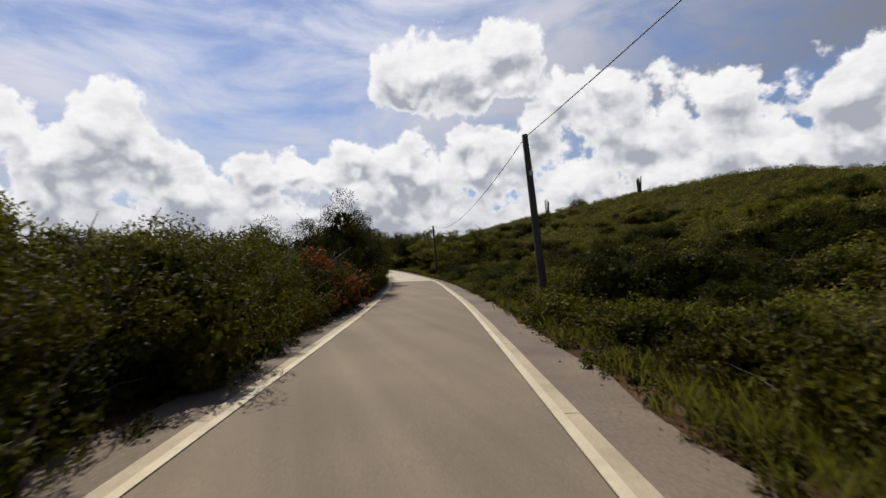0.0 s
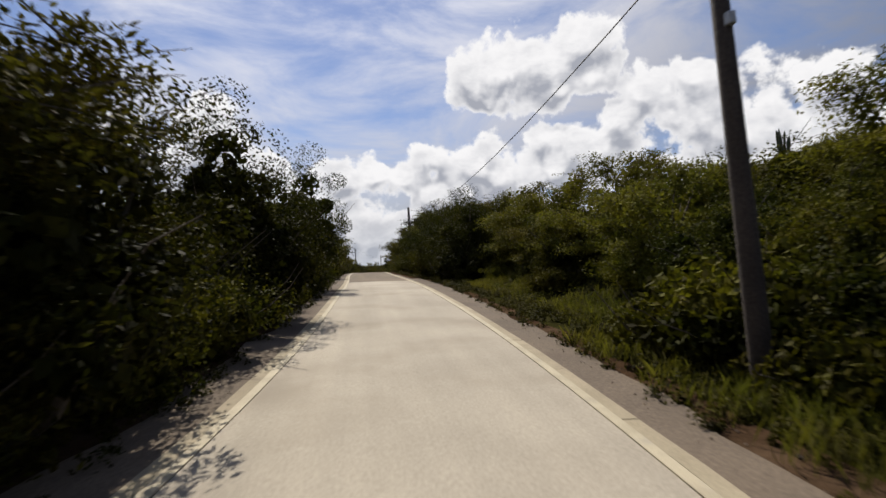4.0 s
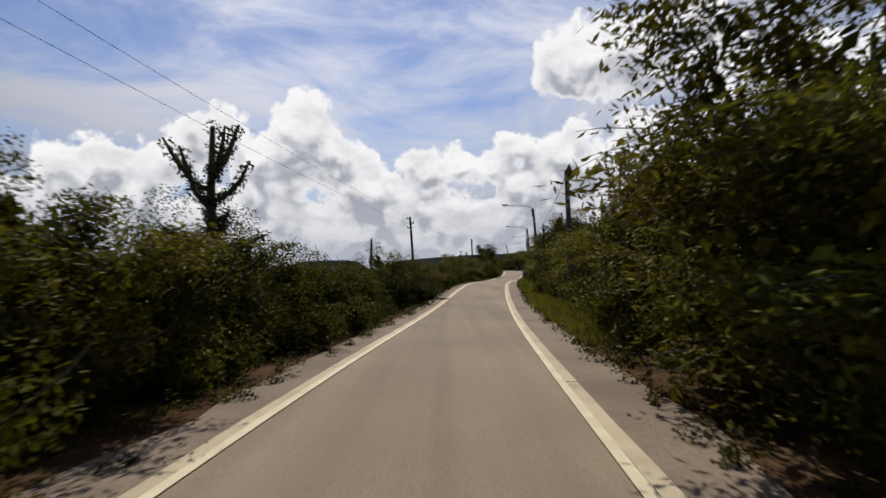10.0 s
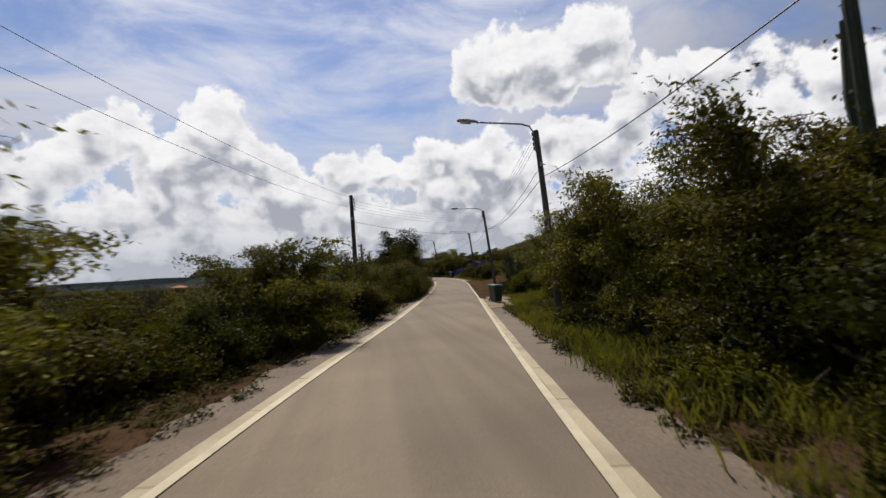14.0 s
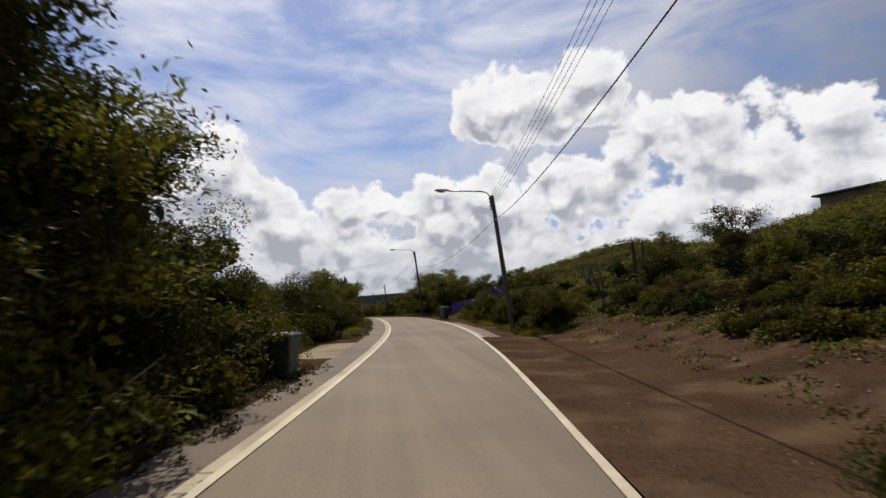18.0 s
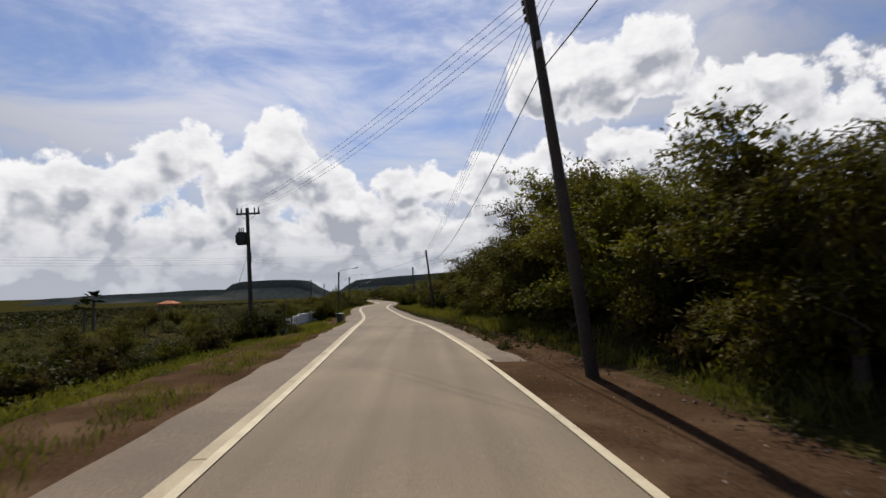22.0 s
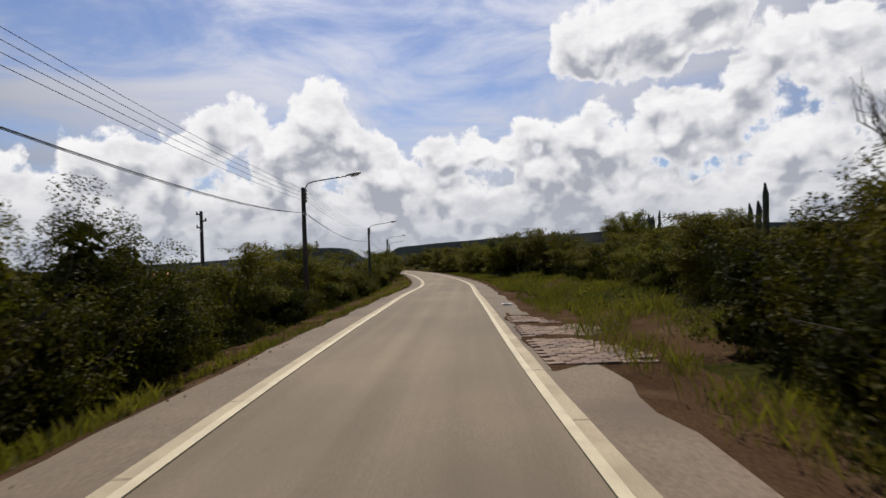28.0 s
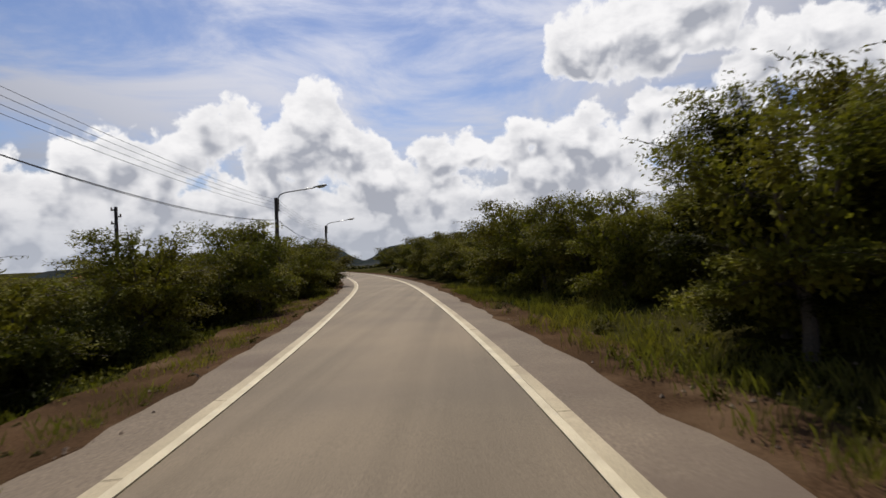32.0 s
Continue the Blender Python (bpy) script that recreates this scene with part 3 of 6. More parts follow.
# ---------------------------------------------------------------- plants
def leaf_arrays(rng, centres, normals, length, width, droop=0.25):
    """Folded leaves: four corners each, at the centres, facing along the normals."""
    n = len(centres)
    nor = normals + rng.normal(0, 0.55, (n, 3))
    nor /= np.linalg.norm(nor, axis=1)[:, None] + 1e-9
    t = rng.normal(0, 1, (n, 3))
    t -= nor * np.sum(t * nor, 1)[:, None]
    t /= np.linalg.norm(t, axis=1)[:, None] + 1e-9
    b = np.cross(nor, t)
    ln = (length * rng.uniform(0.65, 1.3, n))[:, None]
    wd = (width * rng.uniform(0.7, 1.25, n))[:, None]
    v = np.stack([centres - t * ln * 0.5, centres + b * wd * 0.5 - nor * wd * droop, centres + t * ln * 0.5 - nor * ln * droop * 0.5,
                  centres - b * wd * 0.5 - nor * wd * droop], 1)
    return v.reshape(-1, 3)


def quads(name, verts, mat):
    """One mesh of loose quads, four corners each."""
    n = len(verts) // 4
    me = bpy.data.meshes.new(name)
    me.vertices.add(4 * n)
    me.vertices.foreach_set("co", verts.astype(np.float32).ravel())
    me.loops.add(4 * n)
    me.loops.foreach_set("vertex_index", np.arange(4 * n, dtype=np.int32))
    me.polygons.add(n)
    me.polygons.foreach_set("loop_start", np.arange(0, 4 * n, 4, dtype=np.int32))
    me.update(calc_edges=True)
    me.materials.append(mat)
    return me


def clump_points(rng, clumps, radii, per, flat=1.0):
    """Points scattered round clump centres, with outward normals."""
    c = np.repeat(np.array(clumps), per, 0)
    r = np.repeat(np.array(radii), per)[:, None]
    g = rng.normal(0, 1, c.shape)
    g /= np.linalg.norm(g, axis=1)[:, None] + 1e-9
    g *= rng.uniform(0.35, 1.0, len(c))[:, None] ** 0.5
    g[:, 2] *= flat
    nor = g + np.array([0, 0, 0.22])
    return c + g * r, nor


def shrub(name, label, category, seed, height, spread, leaves, leaf, mat, stems=7, clumps=26, clump_r=0.42, skirt=0.15, flat=0.8, top=0.5, bark=BARK, trunk_r=0.05, twigs=10):
    """A shrub or small tree: stems from the ground to leaf clumps in an uneven crown."""
    rng = np.random.default_rng(seed)
    root = thing(name, label, category)
    C, R = [], []
    for i in range(clumps):
        a, q = rng.uniform(0, 2 * math.pi), math.sqrt(rng.uniform(0, 1))
        w = spread * q * rng.uniform(0.8, 1.15)
        lo = height * skirt
        hi = height * (1 - (1 - top) * q ** 2) * rng.uniform(0.85, 1.05) - clump_r * 0.6
        z = lo + (hi - lo) * rng.uniform(0.0, 1.0) ** 0.6
        C.append((w * math.cos(a), w * math.sin(a), max(z, clump_r * 0.5)))
        R.append(clump_r * rng.uniform(0.7, 1.35))
    wood = Shape()
    order = rng.permutation(clumps)
    for i in order[: stems * 2]:
        c = Vector(C[i])
        base = Vector((rng.normal(0, 0.12), rng.normal(0, 0.12), -0.15))
        mid = base.lerp(c, 0.5) + Vector(rng.normal(0, 0.12, 3))
        mid.z = max(mid.z, 0.1)
        r = trunk_r * rng.uniform(0.6, 1.2)
        wood.tube([base, base.lerp(mid, 0.5), mid, c], [r, r * 0.8, r * 0.55, r * 0.2], 5)
    # bare twig ends that stick out of the crown
    for i in order[:twigs]:
        c = Vector(C[i])
        out = Vector((c.x, c.y, 0)).normalized() if c.xy.length > 0.05 else Vector((1, 0, 0))
        tip = c + out * clump_r * rng.uniform(0.8, 1.6) + Vector((0, 0, clump_r * rng.uniform(0.6, 1.7)))
        wood.tube([c, c.lerp(tip, 0.5) + Vector(rng.normal(0, 0.05, 3)), tip], [0.012, 0.009, 0.004], 4, cap=False)
    if wood.v:
        part("stem", wood, bark, root, "thin grey forking woody stem")
    per = max(6, leaves // clumps)
    p, nor = clump_points(rng, C, R, per, flat)
    p[:, 2] = np.maximum(p[:, 2], 0.04)
    v = leaf_arrays(rng, p, nor, leaf, leaf * 0.55)
    # oversized leaves added deep inside, mostly unseen, to block light and darken the crown
    q, nq = clump_points(rng, np.array(C) * np.array([0.74, 0.74, 0.78]), np.array(R) * 0.75, 130, flat)
    q[:, 2] = np.maximum(q[:, 2], 0.1)
    v = np.concatenate([v, leaf_arrays(rng, q, nq * np.array([1, 1, 0.3]), 0.17, 0.14)])
    ob = new("foliage", quads("foliage", v, mat))
    ob.parent = root
    return root


def thorn_tree(name, label, seed, height, spread, sprays, mat, lean=(0.0, 0.0), layers=5, low=0.35, trunk_r=0.09, leaf=0.12, core=1500):
    """A thorn tree: crooked trunk and limbs, layered flat sprays of feathery leaves."""
    rng = np.random.default_rng(seed)
    root = thing(name, label, "tree")
    wood = Shape()
    tops = []
    for i in range(layers * 3):
        a = 2 * math.pi * (i / (layers * 3)) * 2.4 + rng.uniform(-0.4, 0.4)
        h = height * (low + (0.92 - low) * (i // 3) / max(1, layers - 1) + rng.normal(0, 0.008))
        w = spread * rng.uniform(0.45, 1.0) * (1.0 - 0.45 * smooth(h / height, 0.75, 1.0)) * (0.55 + 0.45 * smooth(h / height, low, 0.7))
        tops.append(Vector((w * math.cos(a) + lean[0] * h, w * math.sin(a) + lean[1] * h, h)))
    fork = Vector((lean[0] * height * 0.25, lean[1] * height * 0.25, height * 0.26))
    wood.tube([Vector((0, 0, -0.2)), fork * 0.5 + Vector((0.05, -0.04, 0)), fork], [trunk_r * 1.2, trunk_r, trunk_r * 0.85], 8)
    P, D = [], []
    for c in tops:
        mid = fork.lerp(c, 0.5) + Vector((rng.normal(0, 0.12), rng.normal(0, 0.12), rng.uniform(-0.1, 0.25)))
        wood.tube([fork - Vector((0, 0, 0.08)), fork.lerp(mid, 0.5), mid, c], [trunk_r * 0.5, trunk_r * 0.42, trunk_r * 0.3, 0.012], 5)
        out = Vector((c.x - fork.x, c.y - fork.y, 0))
        out = out.normalized() if out.length > 0.05 else Vector((1, 0, 0))
        for k in range(sprays // len(tops)):
            a = rng.normal(0, 0.85)
            way = Vector((out.x * math.cos(a) - out.y * math.sin(a), out.x * math.sin(a) + out.y * math.cos(a), rng.normal(0.03, 0.13)))
            base = mid.lerp(c, rng.uniform(0.25, 1.0)) + Vector((rng.normal(0, 0.18), rng.normal(0, 0.18), rng.normal(0, 0.07)))
            ln = rng.uniform(0.35, 0.95)
            if k % 9 == 0:
                wood.tube([base, base + way * ln * 0.6, base + way * ln + Vector((0, 0, -0.05))], [0.010, 0.007, 0.003], 4, cap=False)
            m = 11
            for j in range(m):
                q = (j + 0.5) / m
                P.append(base + way * ln * q + Vector((0, 0, -0.12 * q * q)) + Vector(rng.normal(0, 0.045, 3)))
                D.append((rng.normal(0, 0.35), rng.normal(0, 0.35), 1.0))
    part("trunk", wood, BARK, root, "crooked grey-brown trunk and limbs")
    v = leaf_arrays(rng, np.array([tuple(p) for p in P]), np.array(D), leaf, leaf * 0.36, 0.15)
    # large leaves added along the inner limbs to stop light passing through the crown
    inner = np.array([tuple(fork.lerp(tops[int(k)], rng.uniform(0.25, 0.85)) + Vector(rng.normal(0, 0.19, 3))) for k in rng.integers(0, len(tops), core)])
    v = np.concatenate([v, leaf_arrays(rng, inner, rng.normal(0, 1, inner.shape) * np.array([1, 1, 0.4]), 0.20, 0.12)])
    ob = new("crown", quads("crown", v, mat))
    ob.parent = root
    return root


def at_spot(y, u, size=1.0, turn=0.0, dz=0.0, tilt=0.0):
    p = place(y, u, dz)
    return pose(*p, tilt, 0, turn) @ Matrix.Diagonal((size, size, size, 1))


KINDS = {
    "leafy": [shrub("shrub", "dense dark-green leafy roadside shrub", "shrub", 1, 2.6, 1.5, 8200, 0.066, LEAF, clumps=38, skirt=0.05),
              shrub("shrub", "dense dark-green leafy roadside shrub", "shrub", 2, 2.3, 1.6, 8000, 0.064, LEAF_DARK, top=0.6, clumps=38, skirt=0.05),
              shrub("shrub", "dense dark-green leafy roadside shrub", "shrub", 3, 2.9, 1.3, 8200, 0.068, LEAF, clumps=40, clump_r=0.38, skirt=0.05)],
    "back": [shrub("background_shrub", "dark leafy shrub in the thicket behind", "shrub", 14, 2.7, 1.7, 3200, 0.11, LEAF_DARK, clumps=26, clump_r=0.5),
             shrub("background_shrub", "dark leafy shrub in the thicket behind", "shrub", 15, 3.0, 1.5, 3200, 0.11, LEAF, clumps=26, clump_r=0.5)],
    "low": [shrub("low_shrub", "low spreading olive-green shrub", "shrub", 4, 1.15, 1.1, 3000, 0.062, LEAF, clumps=20, clump_r=0.30),
            shrub("low_shrub", "low spreading olive-green shrub", "shrub", 5, 0.95, 1.25, 3000, 0.064, LEAF_DARK, clumps=20, clump_r=0.32)],
    "vine": [shrub("vine_bush", "low mound of broad-leaved green creeper", "creeper", 6, 1.1, 1.3, 2600, 0.11, LEAF, clumps=24, clump_r=0.34, skirt=0.02)],
    "mound": [shrub("scrub_mound", "rounded dense olive-green mound of hillside scrub", "shrub", 31, 1.35, 1.5, 5200, 0.062, LEAF_ACACIA, clumps=34, clump_r=0.34, skirt=0.02, top=0.55, stems=0, twigs=0),
              shrub("scrub_mound", "rounded dense olive-green mound of hillside scrub", "shrub", 32, 1.1, 1.7, 5200, 0.064, LEAF, clumps=36, clump_r=0.34, skirt=0.02, top=0.6, stems=0, twigs=0),
              shrub("scrub_mound", "dark rounded mound of hillside scrub", "shrub", 33, 1.6, 1.35, 5200, 0.062, LEAF_DARK, clumps=34, clump_r=0.36, skirt=0.02, top=0.5, stems=0, twigs=0)],
    "dry": [shrub("dry_shrub", "half-dry brown twiggy shrub", "shrub", 7, 1.5, 1.0, 700, 0.09, LEAF_DRY, stems=12, clumps=20, clump_r=0.32)],
    "red": [shrub("red_shrub", "shrub with red and orange leaves", "shrub", 8, 1.6, 0.9, 800, 0.10, LEAF_RED, clumps=14, clump_r=0.30)],
    "tree": [shrub("leafy_tree", "tall dark-leaved tree leaning over the verge", "tree", 9, 5.2, 1.9, 16000, 0.075, LEAF_DARK, clumps=56, clump_r=0.52, skirt=0.08, trunk_r=0.09),
             shrub("leafy_tree", "tall green leafy tree beside the road", "tree", 10, 4.4, 1.7, 15000, 0.072, LEAF, clumps=50, clump_r=0.48, skirt=0.08, trunk_r=0.08, top=0.35)],
    "thorn": [thorn_tree("thorn_tree", "feathery thorn tree with layered green sprays", 11, 3.9, 2.1, 1250, LEAF_ACACIA, low=0.12),
              thorn_tree("thorn_tree", "feathery thorn tree with layered green sprays", 12, 3.3, 2.3, 1200, LEAF_ACACIA, low=0.10, layers=5)],
    "acacia": [thorn_tree("acacia_tree", "large spreading acacia with layered feathery branches", 17, 6.2, 3.2, 2800, LEAF_ACACIA, lean=(-0.10, 0.0), low=0.10, layers=8, trunk_r=0.13, core=3600),
               thorn_tree("acacia_tree", "large spreading acacia with layered feathery branches", 18, 5.6, 3.3, 2700, LEAF_DARK, lean=(-0.06, 0.04), low=0.08, layers=8, trunk_r=0.13, core=3600)],
    "spire": [thorn_tree("feathery_tree", "tall dark feathery tree with level branches", 16, 6.2, 1.9, 1700, LEAF_DARK, low=0.10, layers=9, trunk_r=0.11, core=3400)],
    "umbrella": [thorn_tree("umbrella_tree", "flat-topped umbrella thorn tree", 13, 4.2, 2.7, 1300, LEAF_ACACIA, low=0.62, layers=5, trunk_r=0.11)],
}
for kind in KINDS.values():
    for i, ob in enumerate(kind):
        ob.matrix_basis = at_spot(-46.0 - 4 * i, -9.0 - 3.0 * list(KINDS.values()).index(kind))
dice = random.Random(5)


def plant(kind, y, u, size=1.0, group="", label=""):
    ob = copy_thing(dice.choice(KINDS[kind]), at_spot(y, u, size * dice.uniform(0.9, 1.1), dice.uniform(0, 360), -0.05, dice.uniform(-5, 5)))
    return tagged(ob, label, group=group)


def hedge(y0, y1, u0, u1, step, kinds, lo, hi, group):
    y = y0
    while y < y1:
        plant(dice.choice(kinds), y + dice.uniform(-0.3, 0.3) * step, dice.uniform(u0, u1), dice.uniform(lo, hi), group)
        y += step




def lone(kind, which, y, u, size, turn, label=""):
    """A plant chosen and turned by hand."""
    return tagged(copy_thing(KINDS[kind][which], at_spot(y, u, size, turn, -0.08)), label)


# ---------------------------------------------------------------- ground cover too small and many to count
def cover(name, label, category, mat, spots, per, leaf, seed, high=0.5, wide=0.6):
    """Mounds of loose leaves over the land: rows of (y, u, size)."""
    rng = np.random.default_rng(seed)
    base = np.array([tuple(place(y, u)) for y, u, _ in spots])
    size = np.array([s for _, _, s in spots])
    c = np.repeat(base, per, 0)
    k = np.repeat(size, per)[:, None]
    g = rng.normal(0, 1, c.shape)
    g /= np.linalg.norm(g, axis=1)[:, None] + 1e-9
    g[:, 2] = np.abs(g[:, 2])
    g *= rng.uniform(0.5, 1.0, len(c))[:, None]
    p = c + g * k * np.array([wide, wide, high])
    v = leaf_arrays(rng, p, g + np.array([0, 0, 0.5]), leaf, leaf * 0.6)
    ob = new(name, quads(name, v, mat))
    return tagged(ob, label, category, kind="stuff")


def scatter(seed, y0, y1, u0, u1, count, lo, hi, power=1.0):
    r = random.Random(seed)
    return [(r.uniform(y0, y1), u0 + (u1 - u0) * r.random() ** power, r.uniform(lo, hi)) for _ in range(count)]


hill = scatter(15, 0, 75, 6.5, 28, 1500, 0.4, 0.8) + scatter(16, 226, 275, 7, 24, 900, 0.4, 0.8)
cover("hillside_weeds", "olive-green low growth over the near hillside", "weeds", LEAF_ACACIA, hill, 90, 0.11, 25, 0.5, 0.9)
hill = scatter(1, -5, 130, 12, 62, 5200, 0.7, 1.5) + scatter(2, 200, 335, 12, 60, 3400, 0.7, 1.5) + scatter(3, 335, 470, 11, 50, 1100, 0.7, 1.4) + scatter(14, 130, 200, 11, 40, 500, 0.8, 1.5)
cover("hillside_scrub", "olive-green thorn scrub covering the hillside", "scrub", LEAF_ACACIA, hill, 50, 0.20, 21, 0.6)
flat = scatter(4, 100, 300, -70, -8, 2600, 0.8, 1.7, 0.8) + scatter(5, 300, 480, -80, -9.5, 2900, 0.8, 1.6, 0.8) + scatter(6, -5, 100, -40, -8, 500, 0.8, 1.4)
cover("plain_scrub", "dark green thorn scrub over the low plain", "scrub", LEAF_DARK, flat, 52, 0.19, 22, 0.85)
far = scatter(7, 480, 900, -160, 160, 1900, 1.2, 2.6) + scatter(8, 250, 720, -280, -66, 4200, 1.2, 2.4) + scatter(9, 300, 700, 50, 220, 800, 1.2, 2.4)
cover("far_scrub", "far dark green bush land", "scrub", LEAF_DARK, far, 26, 0.95, 23)


near = (scatter(10, 0, 210, 4.4, 9.5, 2300, 0.3, 0.75) + scatter(11, 210, 440, 5.2, 11, 1900, 0.3, 0.7) + scatter(12, 0, 210, -9.5, -4.2, 2000, 0.3, 0.7)
        + scatter(13, 252, 440, -11, -5.4, 2000, 0.3, 0.7))
cover("ground_creepers", "low creeping weeds between the shrubs", "weeds", LEAF, near, 32, 0.10, 24, 0.45, 0.8)


# weeds that creep out over the shoulders
fringe = (scatter(41, -2, 60, -4.0, -2.4, 700, 0.12, 0.42) + scatter(42, 60, 242, -4.0, -2.5, 1700, 0.12, 0.42) + scatter(43, 253, 284, -4.4, -2.9, 160, 0.15, 0.4)
          + scatter(44, -2, 84, 2.95, 4.6, 1000, 0.15, 0.45) + scatter(45, 84, 206, 2.75, 4.6, 1200, 0.12, 0.45) + scatter(46, 294, 360, 3.0, 5.2, 600, 0.12, 0.4)
          + scatter(47, 343, 440, -5.2, -3.2, 260, 0.08, 0.25) + scatter(48, 378, 440, 3.6, 6.0, 260, 0.1, 0.35))
cover("verge_weeds", "low leafy weeds creeping over the road shoulder", "weeds", LEAF, fringe, 80, 0.06, 26, 0.9, 0.6)


def verge(name, label, mat, rows, seed, tall=0.32):
    """Upright blades of grass on strips of (y0, y1, u0, u1, count, height)."""
    rng = np.random.default_rng(seed)
    P, H = [], []
    for y0, y1, u0, u1, count, h in rows:
        for _ in range(count // 4):
            y, u = rng.uniform(y0, y1), rng.uniform(u0, u1)
            if noise.noise(Vector((y * 0.5, u * 0.9, seed))) < -0.12:
                continue
            c = place(y, u, 0.05)
            tuft = h * rng.uniform(0.5, 1.25)
            for _k in range(9):
                P.append((c.x + rng.normal(0, 0.13), c.y + rng.normal(0, 0.13), c.z - 0.02))
                H.append(tuft * rng.uniform(0.6, 1.2))
    P, H = np.array(P), np.array(H)
    n = len(P)
    a = rng.uniform(0, 2 * math.pi, n)
    b = rng.uniform(0, 2 * math.pi, n)
    w = np.stack([np.cos(a), np.sin(a), np.zeros(n)], 1) * 0.0055
    lean = np.stack([np.cos(b), np.sin(b), np.zeros(n)], 1) * (H * rng.uniform(0.1, 0.6, n))[:, None]
    up = np.stack([np.zeros(n), np.zeros(n), H], 1)
    v = np.stack([P - w, P + w, P + lean * 0.45 + up * 0.65 + w * 0.9, P + lean + up], 1).reshape(-1, 3)
    tagged(new(name, quads(name, v, mat)), label, "grass", kind="stuff")


verge("verge_grass", "sunlit yellow-green grass along the verges", GRASS, [
    (-2, 60, 3.15, 7.0, 22000, 0.30), (58, 80, 4.2, 6.4, 3600, 0.26), (203, 216, 3.7, 6.6, 5200, 0.32), (265, 275, 4.7, 7.0, 4200, 0.42), (140, 206, 2.95, 6.4, 26000, 0.32), (214, 232, 5.2, 7.0, 2200, 0.35), (250, 268, 3.9, 6.2, 5200, 0.28),
    (285, 300, 4.6, 6.2, 1600, 0.25), (300, 352, 3.8, 7.4, 18000, 0.42), (352, 440, 3.5, 9.5, 34000, 0.28), (80, 140, 4.6, 5.4, 1500, 0.25)], 31)
verge("verge_grass", "sunlit yellow-green grass along the verges", GRASS, [
    (0, 40, -4.4, -3.6, 900, 0.25), (84, 160, -5.0, -3.4, 3800, 0.2), (160, 206, -5.2, -4.0, 2600, 0.28), (236, 245, -5.4, -4.3, 1100, 0.4), (252, 284, -5.0, -3.6, 3600, 0.26),
    (284, 328, -7.4, -3.5, 15000, 0.22), (326, 336, -9.5, -5.5, 2800, 0.45), (343, 372, -6.0, -3.6, 9000, 0.30), (372, 440, -7.2, -3.4, 15000, 0.22)], 32)


def stones(name, label, mat, rows, seed):
    """Loose stones on strips of (y0, y1, u0, u1, count, size)."""
    r = random.Random(seed)
    s = Shape()
    for y0, y1, u0, u1, count, size in rows:
        for _ in range(count):
            y, u = r.uniform(y0, y1), r.uniform(u0, u1)
            p = place(y, u)
            z = max(p.z, glide(y)[1] - 0.012 * abs(u) + 0.03 - dip(y, u)) if abs(u) < 4.2 else p.z + 0.03
            k, a = size * r.uniform(0.3, 1.0) ** 1.6, r.uniform(0, 3.14)
            ring = [(p.x + k * r.uniform(0.6, 1.2) * math.cos(a + i * 1.257), p.y + k * r.uniform(0.6, 1.2) * math.sin(a + i * 1.257), z - 0.01) for i in range(5)]
            s.add(ring + [(p.x + r.uniform(-0.3, 0.3) * k, p.y + r.uniform(-0.3, 0.3) * k, z + k * r.uniform(0.4, 0.8))], [(i, (i + 1) % 5, 5) for i in range(5)])
    tagged(part(name, s, mat), label, "stones", kind="stuff")


STONE = material("loose_stone", (0.20, 0.155, 0.115), (0.13, 0.10, 0.075), 4.0, 40.0, 0.9, 0.3, 0.2, per_object=0.5, spec=0.05)
stones("loose_stones", "small loose stones and clods on the bare verges", STONE, [
    (206, 252, 2.4, 6.2, 1500, 0.05), (231, 252, 6.0, 9.6, 500, 0.08), (265, 292, 2.4, 5.0, 800, 0.05), (275, 284, 4.6, 8.4, 250, 0.06), (84, 206, 2.7, 3.8, 1200, 0.04),
    (290, 360, 2.7, 4.4, 1100, 0.045), (380, 440, 3.2, 7.0, 900, 0.05), (0, 84, 2.6, 3.4, 700, 0.035), (84, 242, -3.6, -2.5, 1400, 0.04), (343, 440, -5.0, -2.8, 900, 0.045)], 51)


def patch(name, mat, label, category, y0, y1, u0, u1, dz=0.03, seed=0, edge=0.35, step=0.6):
    """A sheet laid over the land, with an uneven border."""
    s = Shape()
    ys, us = frange(y0, y1, step), frange(u0, u1, step)
    n = len(us)
    for j, y in enumerate(ys):
        for i, u in enumerate(us):
            q = min(j, len(ys) - 1 - j) == 0 or i in (0, n - 1)
            q = q and abs(u) > 2.2
            a = edge * noise.noise(Vector((y * 0.6, u * 0.6, seed))) if q else 0
            b = edge * noise.noise(Vector((y * 0.6, u * 0.6, seed + 9))) if q else 0
            p = place(y + a, u + b, dz)
            if abs(u) < 4.2:
                p.z = max(p.z, glide(y)[1] - 0.012 * abs(u) + 0.034 - dip(y, u))
            s.v.append((p.x, p.y, p.z - (0.06 if q and abs(u) > 2.4 else 0)))
    s.f = [(j * n + i, j * n + i + 1, (j + 1) * n + i + 1, (j + 1) * n + i) for j in range(len(ys) - 1) for i in range(n - 1)]
    return tagged(part(name, s, mat, smooth=True), label, category, kind="structure")


